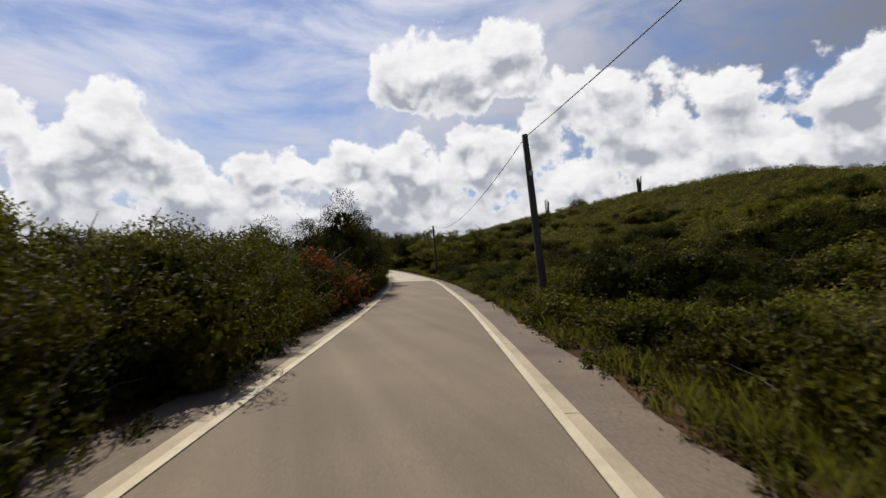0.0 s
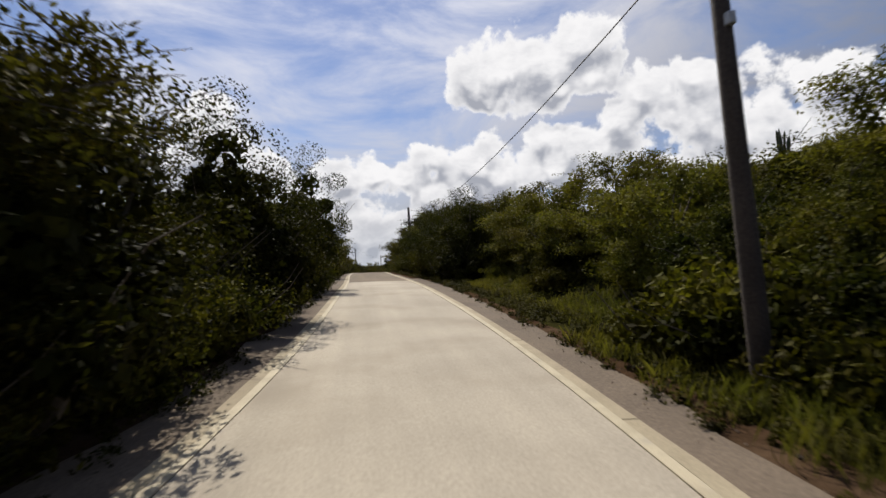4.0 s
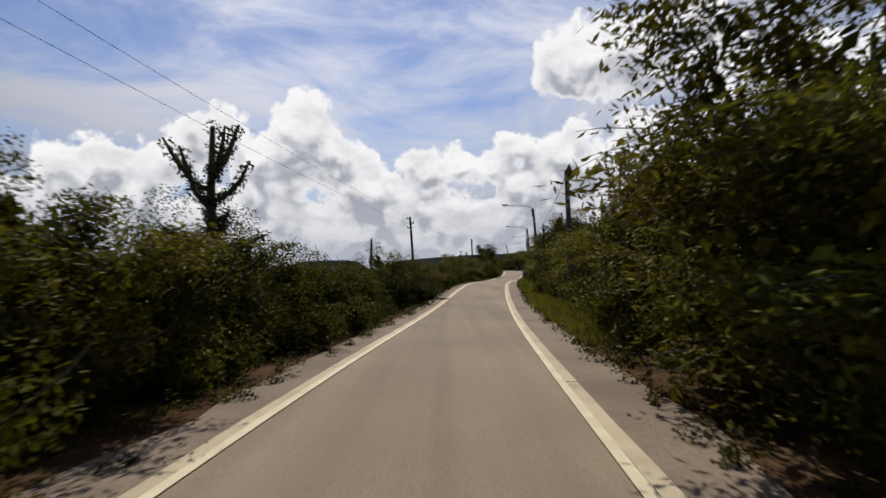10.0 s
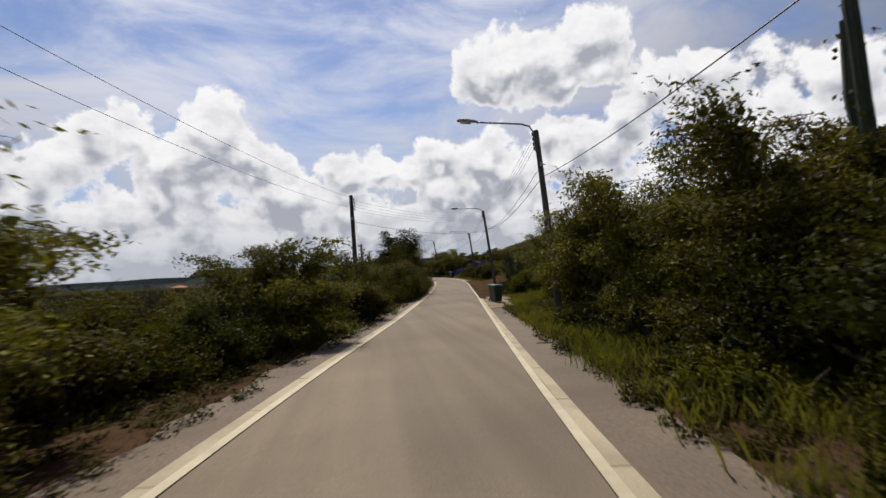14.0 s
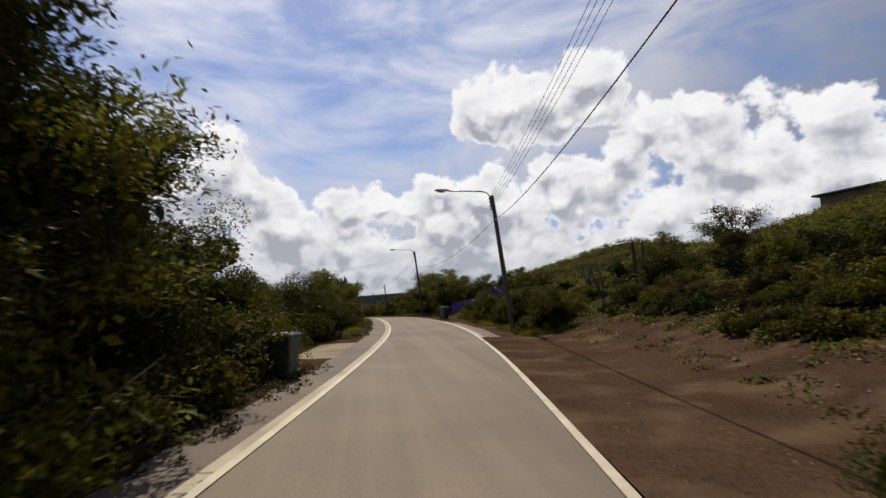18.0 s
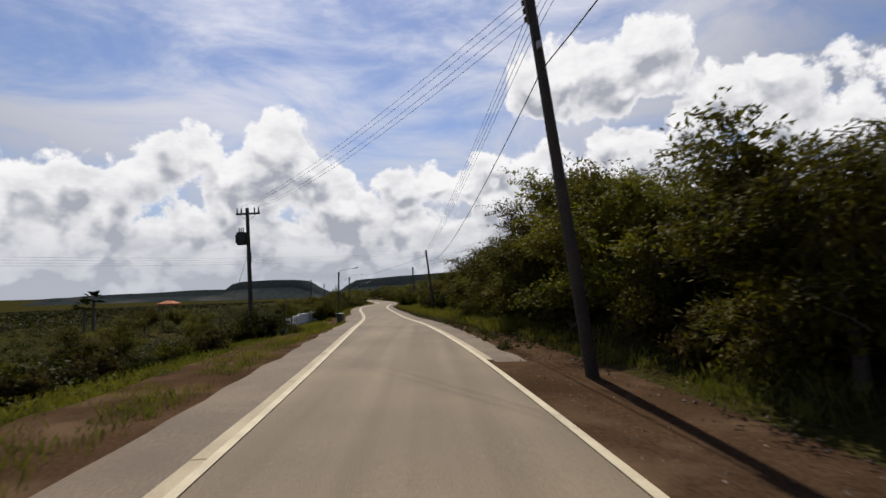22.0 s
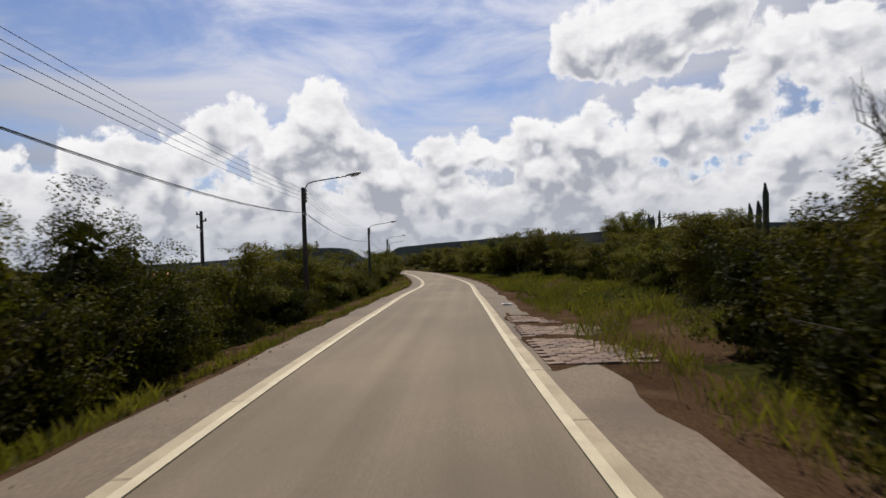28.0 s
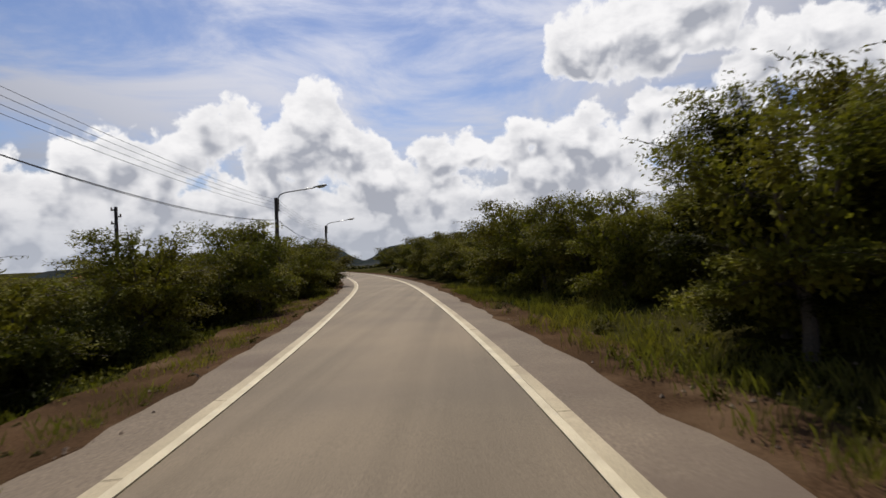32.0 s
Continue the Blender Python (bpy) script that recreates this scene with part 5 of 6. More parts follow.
def white_wall():
    root = thing("white_wall", "low white plastered wall flanking a drive", "wall")
    wall_between("panel", WHITE, (341.0, -9.6), (343.0, -9.25), 1.05, parent=root)
    wall_between("panel", WHITE, (343.1, -9.2), (346.2, -8.1), 1.05, parent=root)
    wall_between("end_pier", WHITE, (346.3, -8.05), (346.6, -6.9), 1.05, parent=root)
    a, b = place(341.0, -9.6), place(343.0, -9.25)
    c = a.lerp(b, 0.55) + Vector((0.11, -0.02, 0.72))
    way = (b - a).normalized()
    turn = Matrix.Translation(c) @ Matrix.Rotation(math.atan2(way.y, way.x), 4, "Z") @ Matrix.Rotation(radians(90), 4, "X")
    sign = part("round_sign", Shape().lathe([(0.16, -0.012), (0.165, 0.0), (0.16, 0.012)], 20, turn), RED_SIGN, root, "small round red sign with a pale bar")
    part("sign_bar", Shape().add([turn @ Vector(q) for q in ((-0.1, -0.025, -0.02), (0.1, -0.025, -0.02), (0.1, 0.025, -0.02), (-0.1, 0.025, -0.02), (-0.1, -0.025, 0.02), (0.1, -0.025, 0.02), (0.1, 0.025, 0.02), (-0.1, 0.025, 0.02))],
         [(0, 3, 2, 1), (4, 5, 6, 7), (0, 1, 5, 4), (1, 2, 6, 5), (2, 3, 7, 6), (3, 0, 4, 7)]), WHITE, sign)
    p, q = place(340.6, -9.8), place(339.4, -10.4)
    gate = thing("gate", "white gate leaf with two open slots", "gate")
    way = q - p
    way.z = 0
    n = Vector((-way.y, way.x, 0)).normalized() * 0.03
    base = min(p.z, q.z) + 0.06

    def bar(name, t0, t1, z0, z1):
        A, B = p + way * t0, p + way * t1
        part(name, Shape().add([(A.x - n.x, A.y - n.y, base + z0), (A.x + n.x, A.y + n.y, base + z0), (B.x + n.x, B.y + n.y, base + z0), (B.x - n.x, B.y - n.y, base + z0),
                                (A.x - n.x, A.y - n.y, base + z1), (A.x + n.x, A.y + n.y, base + z1), (B.x + n.x, B.y + n.y, base + z1), (B.x - n.x, B.y - n.y, base + z1)],
                               [(0, 3, 2, 1), (4, 5, 6, 7), (0, 1, 5, 4), (1, 2, 6, 5), (2, 3, 7, 6), (3, 0, 4, 7)]), WHITE, gate)
    bar("stile", 0.0, 0.13, 0, 1.1)
    bar("stile", 0.87, 1.0, 0, 1.1)
    bar("rail", 0.131, 0.869, 0.0, 0.22)
    bar("rail", 0.131, 0.869, 0.46, 0.60)
    bar("rail", 0.131, 0.869, 0.84, 1.1)
    wall_between("gate_post", WHITE, (339.3, -10.45), (339.0, -10.6), 1.1, 0.3, parent=root, cap=0)


white_wall()


def house(y, u, turn, w, d, h, mat, label, roof_mat=ROOF, flat=False):
    p = place(y, u)
    root = thing("house", label, "house", at=pose(p.x, p.y, p.z - 0.9, 0, 0, turn))
    part("wall", Shape().box(0, 0, h / 2 + 0.3, w, d, h + 0.6), mat, root)
    o = 0.5
    if flat:
        part("roof", Shape().box(0, 0, h + 0.70, w + 2 * o, d + 2 * o, 0.18, bevel=0.02), roof_mat, root)
    else:
        z = h + 0.6
        r = Shape().add([(-w / 2 - o, -d / 2 - o, z), (w / 2 + o, -d / 2 - o, z), (w / 2 + o, d / 2 + o, z), (-w / 2 - o, d / 2 + o, z), (-w / 2 + d / 2, 0, z + d * 0.24), (w / 2 - d / 2, 0, z + d * 0.24)],
                        [(0, 1, 5, 4), (1, 2, 5), (2, 3, 4, 5), (3, 0, 4), (0, 3, 2, 1)])
        part("roof", r, roof_mat, root)
    for x in (-0.3, 0.05, 0.33):
        win = part("window", Shape().box(x * w, -d / 2 - 0.02, h * 0.62 + 0.3, 1.1, 0.08, 1.0, bevel=0.01), WHITE, root)
        part("pane", Shape().box(x * w, -d / 2 - 0.064, h * 0.62 + 0.3, 0.92, 0.01, 0.82), DARK_GAP, win)
    return root


house(271, 45.5, 10, 8, 6, 2.2, SHOULDER, "low grey-brown house with a flat roof on the hill", POLE_GREY, True)
house(258, 54, 25, 10, 7, 2.6, ORANGE, "brown-roofed house among the scrub on the hill")
house(294.5, 10.5, -15, 4, 3, 1.8, ORANGE, "small orange outbuilding behind thorn trees")
house(610, -118, -10, 10, 7, 2.6, ORANGE, "distant orange house in the scrub", ORANGE)


# ---------------------------------------------------------------- cacti and bare wood
def column_cactus(y, u, stems, label, group="columnar cacti", vines=0):
    """stems: rows of (dx, dy, base height, length, lean x, lean y, radius)."""
    p = place(y, u)
    root = thing("column_cactus", label, "cactus", group, at=pose(p.x, p.y, p.z - 0.1))
    rng = np.random.default_rng(int(abs(y * 10 + u * 7)))
    for dx, dy, z, ln, lx, ly, r in stems:
        pts, rad = [], []
        n = 9
        for i in range(n):
            t = i / (n - 1)
            bend = min(1, t * 3)
            pts.append((dx + lx * ln * t * bend + rng.normal(0, 0.012), dy + ly * ln * t * bend + rng.normal(0, 0.012), z + ln * t))
            rad.append(r * (0.8 + 0.25 * min(1, t * 4)) * (1 if t < 0.9 else 0.82 if t < 0.99 else 0.3))
        part("column", Shape().tube(pts, rad, 16, 0.22), CACTUS, root, "ribbed green-grey column")
    if vines:
        C = [(s[0] + s[4] * s[3] * t, s[1] + s[5] * s[3] * t, s[2] + s[3] * t) for s in stems for t in np.linspace(0.2, 0.92, 6)]
        q, nq = clump_points(rng, C, [0.32] * len(C), vines, 1.0)
        ob = new("creeper", quads("creeper", leaf_arrays(rng, q, nq, 0.13, 0.09), LEAF_DARK))
        ob.parent = root
        tagged(ob, "dark creeper hanging on the columns")
    return root


def cluster(seed, n, height, spread=0.35, lean=0.06, r=0.09):
    q = random.Random(seed)
    out = []
    for i in range(n):
        a = 2 * math.pi * i / n + q.uniform(-0.4, 0.4)
        out.append((spread * math.cos(a) * q.uniform(0.3, 1), spread * math.sin(a) * q.uniform(0.3, 1), 0.0, height * q.uniform(0.7, 1.0), lean * math.cos(a) * q.uniform(0, 1.6), lean * math.sin(a) * q.uniform(0, 1.6), r * q.uniform(0.85, 1.15)))
    return out


PLAIN, VINED = "tall ribbed columnar cactus in the thicket", "columnar cactus overgrown with creeper"
for y, u, n, h, v in ((119.9, -5.3, 5, 5.1, 0), (115.5, -7.5, 1, 4.2, 0), (90.5, 6.4, 1, 6.6, 12), (92.6, 7.4, 2, 7.2, 30), (103.0, 6.3, 3, 5.6, 14), (109.5, 8.5, 3, 5.6, 0), (130.5, 8.2, 4, 5.6, 0), (133.0, 8.6, 3, 5.6, 0),
                      (138.0, 8.2, 4, 6.8, 16), (152.0, 9.4, 2, 6.6, 0), (163.5, 8.4, 6, 6.3, 0), (177.6, 5.8, 2, 7.2, 40), (184.5, 7.0, 5, 5.8, 4), (187.8, 7.3, 4, 6.0, 6), (187.0, 8.2, 2, 5.0, 16), (171.2, 6.4, 7, 5.8, 2),
                      (223.4, 5.2, 2, 3.4, 3), (221.0, 6.2, 3, 3.4, 0), (225.6, 7.8, 2, 3.8, 6), (227.0, 5.8, 2, 3.2, 8), (257.0, 12.5, 2, 3.6, 0), (240.0, 10.5, 1, 2.6, 0), (246.0, 12.0, 1, 2.4, 0), (279.6, -6.6, 3, 4.0, 3),
                      (338.5, 10.2, 4, 4.8, 0), (343.0, 11.5, 3, 4.4, 0), (376.0, 11.0, 3, 3.6, 0), (392.0, 13.5, 5, 3.4, 0), (419.0, -12.6, 3, 3.6, 0), (422.0, -14.0, 4, 2.6, 0), (168.5, -9.0, 1, 5.4, 0),
                      (93.0, 38.0, 4, 3.4, 0), (99.0, 47.0, 5, 3.6, 0), (84.0, 30.0, 3, 3.0, 0), (74.0, 44.0, 6, 3.2, 0), (74.0, 8.4, 1, 4.4, 0)):
    column_cactus(y, u, cluster(int(y * 3), n, h), VINED if v else PLAIN, vines=v)


column_cactus(279.8, -5.3, cluster(839, 13, 4.5, 0.95, 0.10, 0.115), VINED, vines=5)


def armed_cactus(y, u, h, arms, reach, seed, label="candelabra cactus tree with crooked arms set with small leaves"):
    """A crooked trunk whose thick arms bend outwards and up, with tufts of small leaves along them."""
    rng = np.random.default_rng(seed)
    p = place(y, u)
    root = thing("candelabra_cactus", label, "cactus", "candelabra cacti", at=pose(p.x, p.y, p.z - 0.1))
    part("trunk", Shape().tube([(0, 0, -0.1), (0.05, 0.03, h * 0.3), (-0.03, 0.02, h * 0.7), (0.02, 0, h)], [0.13, 0.12, 0.09, 0.05], 10, 0.15), CACTUS, root)
    C = [(0, 0, h * t) for t in np.linspace(0.45, 1.0, 7)]
    for k in range(arms):
        a, t = 2.4 * k + rng.uniform(-0.4, 0.4), 0.35 + 0.5 * (k + 0.5) / arms
        r, up = reach * rng.uniform(0.6, 1.05) * (1.15 - 0.5 * t), h * rng.uniform(0.04, 0.30)
        c, d = math.cos(a), math.sin(a)
        pts = [(c * r * q, d * r * q, h * t + up * q ** 1.8 + rng.normal(0, 0.03)) for q in (0, 0.25, 0.5, 0.75, 1.0)]
        part("arm", Shape().tube(pts, [0.07, 0.065, 0.06, 0.05, 0.025], 8, 0.15), CACTUS, root)
        C += [tuple(np.array(pts[i]) * (1 - f) + np.array(pts[i + 1]) * f) for i in range(4) for f in (0.2, 0.7)]
    q, nq = clump_points(rng, C, [0.17] * len(C), 38, 0.9)
    ob = new("leaf_tufts", quads("leaf_tufts", leaf_arrays(rng, q, nq, 0.075, 0.045), LEAF_DARK))
    ob.parent = root
    return root


for k, (y, u, h, arms, reach) in enumerate(((138.1, -4.5, 4.9, 12, 1.25), (271.0, -6.5, 4.3, 16, 2.3), (280.9, -4.7, 3.7, 16, 1.7), (331.8, 10.4, 4.8, 16, 1.6), (329.5, 9.6, 4.2, 14, 1.4), (208.6, 7.2, 4.8, 9, 1.0))):
    armed_cactus(y, u, h, arms, reach, 70 + k)


def bare_tree(y, u, h, seed, label="leafless grey tree with forking twigs"):
    r = random.Random(seed)
    root = thing("bare_tree", label, "tree", at=pose(*place(y, u)))
    s = Shape()

    def grow(p, way, ln, rad, depth):
        q = p + way * ln
        s.tube([p, p.lerp(q, 0.5) + Vector((r.uniform(-1, 1), r.uniform(-1, 1), r.uniform(-1, 1))) * ln * 0.08, q], [rad, rad * 0.8, rad * 0.6], 5 if depth > 2 else 4, cap=False)
        if depth:
            for _ in range(3 if depth > 2 else 2):
                w = (way + Vector((r.uniform(-1, 1), r.uniform(-1, 1), r.uniform(-0.35, 0.8))) * 0.75).normalized()
                grow(p.lerp(q, r.uniform(0.65, 1.0)), w, ln * r.uniform(0.6, 0.82), rad * 0.58, depth - 1)

    grow(Vector((0, 0, -0.2)), Vector((0.1, 0, 1)).normalized(), h * 0.33, 0.05 + h * 0.008, 5)
    part("trunk", s, BARK, root, "bare grey forking branches")


for y, u, h, k in ((153.5, -9.5, 4.2, 1), (113.5, -6.2, 4.6, 2), (361.5, 5.7, 3.8, 3), (368.5, 9.6, 4.8, 4), (253.0, 8.4, 3.0, 6), (262.0, 11.5, 3.2, 7), (291.5, 6.8, 4.8, 8), (228.5, 8.2, 4.4, 9), (405.0, 10.5, 4.2, 10), (309.5, 7.4, 4.0, 12), (318.0, 8.0, 3.8, 13), (326.0, 8.4, 3.4, 14), (300.0, 7.2, 3.8, 15), (333.0, 8.6, 3.2, 16), (10.0, -5.5, 3.6, 17), (162.0, -6.2, 3.4, 18), (190.0, -5.8, 2.8, 19), (202.0, -5.6, 2.8, 20), (58.0, -6.0, 5.2, 11)):
    bare_tree(y, u, h, k)


def fallen_cactus(y, u, ln, turn, seed):
    r = random.Random(seed)
    root = thing("fallen_branch", "dry fallen cactus rib arching to the ground", "branch", "fallen dry ribs", at=pose(*place(y, u), 0, 0, turn))
    pts = [(ln * t, 0.15 * math.sin(3 * t), 0.02 + 0.45 * ln * t * (1 - t) * r.uniform(0.9, 1.6)) for t in (0, 0.2, 0.4, 0.6, 0.8, 1)]
    part("rib", Shape().tube(pts, [0.035, 0.04, 0.038, 0.034, 0.028, 0.015], 6), POLE_GREY, root)


for i, (y, u, ln, turn) in enumerate(((120.5, -5.0, 1.9, 20), (121.6, -4.7, 1.6, -25), (119.2, -4.9, 1.7, 40), (122.4, -5.1, 1.4, 5), (123.0, -4.8, 2.6, 60), (123.8, -5.4, 2.9, 100), (121.0, -5.6, 2.4, 130), (124.5, -5.0, 2.2, -40), (120.2, -4.6, 2.5, 80), (122.0, -5.8, 3.0, 160), (205.5, 5.6, 1.8, 170), (206.2, 5.9, 1.5, 200))):
    fallen_cactus(y, u, ln, turn, i)


def agave(y, u, size, seed):
    r = random.Random(seed)
    root = thing("agave", "spiky grey-green agave rosette", "agave", at=pose(*place(y, u)))
    for k in range(26):
        a, e = r.uniform(0, 2 * math.pi), r.uniform(0.25, 1.35)
        ln, w = size * r.uniform(0.75, 1.1), 0.07 * size
        c, si = math.cos(a), math.sin(a)
        v = []
        for t, q in ((0.0, 0.6), (0.35, 1.0), (0.75, 0.6), (1.0, 0.04)):
            x, z = ln * t * math.cos(e), ln * t * math.sin(e) - 0.12 * t * t
            for b, dz in ((-1, 0.02), (0, -0.015), (1, 0.02)):
                v.append((c * x - si * b * w * q, si * x + c * b * w * q, z + dz * q + 0.03))
        f = [(i * 3 + j, i * 3 + j + 1, i * 3 + j + 4, i * 3 + j + 3) for i in range(3) for j in range(2)]
        part("blade", Shape().add(v, f), CACTUS, root)


agave(345.2, -6.2, 1.1, 1)
agave(346.5, -7.0, 0.8, 2)
agave(314.0, -6.8, 0.9, 3)


def palm(y, u, h):
    root = thing("palm_tree", "short fan palm rising over the scrub", "palm", at=pose(*place(y, u)))
    part("trunk", Shape().lathe([(0.2, -0.3), (0.17, h * 0.4), (0.15, h * 0.9), (0.1, h)], 9), BARK, root)
    r = random.Random(4)
    for k in range(22):
        a, e = r.uniform(0, 6.28), r.uniform(-0.3, 1.2)
        s = Shape()
        for i in range(9):
            b = a + (i - 4) * 0.13
            w = Vector((math.cos(b) * math.cos(e), math.sin(b) * math.cos(e), math.sin(e)))
            n = Vector((-math.sin(b), math.cos(b), 0)) * 0.05
            p0 = Vector((0, 0, h)) + Vector((math.cos(a) * math.cos(e), math.sin(a) * math.cos(e), math.sin(e))) * 0.45
            tip = p0 + w * 0.9 + Vector((0, 0, -0.2))
            s.add([p0 - n * 0.3, p0 + n * 0.3, p0 + w * 0.5 + n, tip, p0 + w * 0.5 - n], [(0, 1, 2, 3, 4)])
        part("frond", s, LEAF_DARK, root)


palm(343.5, -31, 5.0)
palm(348, -34, 4.2)


def marker_post(y, u, h, r):
    root = thing("wooden_post", "old dark upright wooden post", "post", "old posts by the wall", at=pose(*place(y, u)))
    part("shaft", Shape().lathe([(r, -0.3), (r * 1.05, h * 0.4), (r * 0.95, h - 0.03), (r * 0.7, h)], 8), POLE_WOOD, root)


for y, u, h, r in ((331.5, -9.4, 3.0, 0.09), (330.5, -10.3, 1.9, 0.1), (332.2, -10.2, 1.5, 0.08), (317.5, -11.5, 2.2, 0.06)):
    marker_post(y, u, h, r)


def drain_cover(y, u):
    p = place(y, u)
    p.z = glide(y)[1] + 0.0
    root = thing("drain_cover", "dark square cover in a white concrete frame", "drain cover", at=pose(p.x, p.y, p.z, 0, 0, 10))
    for cx, cy, sx, sy in ((-0.14, 0, 0.05, 0.30), (0.14, 0, 0.05, 0.30), (0, -0.125, 0.226, 0.05), (0, 0.125, 0.226, 0.05)):
        part("frame_side", Shape().box(cx, cy, 0.03, sx, sy, 0.05, bevel=0.008), WHITE, root)
    part("cover", Shape().box(0, 0, 0.02, 0.22, 0.19, 0.04, bevel=0.006), DARK_GAP, root)


drain_cover(378.3, 2.72)
# left of the way out, from the start onwards
hedge(-2, 23, -4.60, -3.75, 1.1, ["leafy"], 1.05, 1.22, "hedge at the start")
hedge(-4, 30, -8.4, -6.8, 2.2, ["back", "thorn"], 0.85, 1.05, "hedge at the start")
hedge(22, 27, -4.40, -3.80, 1.3, ["tree"], 0.62, 0.75, "trees at the bend")
hedge(27, 36, -4.35, -3.80, 1.1, ["tree"], 1.05, 1.22, "trees at the bend")
hedge(36, 40, -4.50, -3.90, 1.2, ["tree"], 1.0, 1.15, "trees at the bend")
hedge(24, 42, -7.4, -6.4, 2.2, ["tree", "back"], 0.85, 1.05, "trees at the bend")
hedge(39, 50, -4.50, -3.80, 1.1, ["tree", "leafy", "thorn"], 1.0, 1.25, "trees at the bend")
hedge(50, 56, -4.50, -3.80, 1.2, ["thorn", "leafy", "leafy"], 1.05, 1.25, "trees at the bend")
hedge(54, 78, -4.70, -3.80, 1.4, ["leafy", "leafy", "tree"], 1.0, 1.35, "shrubs by the concrete")
hedge(42, 80, -9.0, -7.0, 2.6, ["back", "thorn"], 1.1, 1.4, "shrubs by the concrete")
hedge(78, 100, -5.40, -4.50, 1.3, ["leafy", "leafy", "thorn"], 1.0, 1.25, "shrubs on the rise")
hedge(100, 118, -4.90, -4.00, 1.3, ["leafy", "leafy", "thorn"], 0.95, 1.2, "shrubs on the rise")
hedge(80, 160, -9.8, -7.8, 2.6, ["back", "thorn"], 0.85, 1.1, "shrubs on the rise")
hedge(118, 125.5, -7.6, -6.6, 1.2, ["leafy", "thorn"], 1.1, 1.3, "shrubs on the rise")
hedge(125.5, 137, -5.20, -4.20, 1.3, ["leafy", "leafy", "thorn"], 1.1, 1.3, "shrubs on the rise")
hedge(137, 168, -5.20, -4.20, 1.3, ["leafy", "leafy", "low"], 0.95, 1.2, "shrubs on the rise")
hedge(160, 218, -5.00, -3.90, 1.3, ["leafy", "leafy", "thorn", "dry"], 0.75, 0.95, "low scrub on the flat")
hedge(160, 225, -12.0, -8.2, 2.2, ["back", "thorn", "low"], 0.6, 0.8, "low scrub on the flat")
hedge(216, 233, -4.50, -3.70, 1.0, ["leafy"], 1.05, 1.35, "bushes at the bins")
hedge(231, 243, -5.80, -4.60, 1.5, ["leafy", "thorn", "tree"], 0.95, 1.2, "bushes at the bins")
hedge(216, 243, -9.5, -7.4, 2.4, ["back", "thorn"], 1.0, 1.25, "bushes at the bins")
hedge(254, 262, -7.0, -5.6, 1.5, ["leafy", "low", "vine"], 0.7, 0.95, "scrub past the bins")
hedge(262, 284, -6.6, -5.2, 1.3, ["leafy", "thorn", "leafy"], 0.85, 1.05, "scrub past the bins")
hedge(256, 286, -10.0, -8.0, 2.0, ["back", "thorn"], 0.85, 1.0, "scrub past the bins")
hedge(284, 322, -9.5, -7.0, 1.4, ["low", "low", "dry", "leafy"], 0.55, 0.95, "low scrub by the transformer")
hedge(284, 330, -16.0, -10.5, 1.6, ["back", "low", "thorn"], 0.5, 0.7, "low scrub by the transformer")
hedge(346, 358, -7.0, -5.8, 1.3, ["leafy"], 0.95, 1.15, "bushes along the last stretch")
hedge(358, 372, -7.2, -6.2, 1.3, ["leafy"], 1.0, 1.2, "bushes along the last stretch")
hedge(372, 440, -8.0, -6.6, 1.2, ["leafy", "leafy", "thorn", "low"], 0.85, 1.05, "bushes along the last stretch")
hedge(346, 450, -13.0, -9.6, 2.4, ["back", "thorn"], 0.65, 0.9, "bushes along the last stretch")
# right
hedge(0, 52, 4.3, 6.2, 0.8, ["vine", "low", "vine", "mound"], 0.8, 1.15, "creepers below the hill")
hedge(0, 60, 7.4, 12, 1.6, ["low", "vine", "low", "dry"], 0.8, 1.1, "creepers below the hill")
hedge(58, 80, 6.6, 8.6, 1.5, ["leafy", "thorn"], 0.85, 1.05, "thicket on the slope")
hedge(60, 84, 9.6, 13.0, 1.9, ["thorn", "back"], 0.9, 1.1, "thicket on the slope")
hedge(82, 104, 4.95, 5.95, 1.5, ["tree"], 1.15, 1.35, "thicket on the bank")
hedge(80, 112, 4.45, 5.15, 1.4, ["leafy"], 1.0, 1.3, "thicket on the bank")
hedge(108, 142, 4.75, 5.75, 1.4, ["leafy", "thorn", "leafy"], 1.1, 1.35, "thicket on the bank")
hedge(140, 200, 5.5, 6.7, 1.3, ["leafy", "leafy", "thorn"], 1.0, 1.3, "thicket on the bank")
hedge(84, 200, 8.6, 11.0, 2.4, ["thorn", "back"], 1.1, 1.4, "thicket on the bank")
hedge(200, 214, 6.6, 8.0, 1.4, ["thorn", "leafy"], 0.95, 1.15, "thicket by the drive")
hedge(219, 231, 6.2, 7.6, 1.4, ["leafy", "low", "dry"], 0.8, 1.0, "thicket by the drive")
hedge(232, 252, 8.5, 11.0, 1.6, ["low", "dry", "vine"], 0.7, 1.0, "scrub on the dirt bank")
hedge(251, 266, 4.9, 6.4, 1.1, ["low", "leafy", "vine"], 0.75, 1.0, "scrub on the dirt bank")
hedge(234, 268, 11.5, 16.0, 1.6, ["low", "back", "thorn"], 0.7, 0.9, "scrub on the dirt bank")
hedge(286, 312, 6.0, 7.2, 1.3, ["thorn", "leafy", "thorn", "dry"], 1.05, 1.3, "thorn trees past the drive")
hedge(288, 350, 8.6, 11.0, 2.2, ["thorn", "back"], 1.05, 1.25, "thorn trees past the drive")
hedge(312, 352, 6.8, 8.4, 1.2, ["leafy", "thorn", "low", "dry"], 0.9, 1.1, "thicket of the last stretch")
hedge(352, 400, 8.2, 9.6, 1.3, ["leafy", "thorn", "low"], 0.55, 0.75, "scrub of the last stretch")
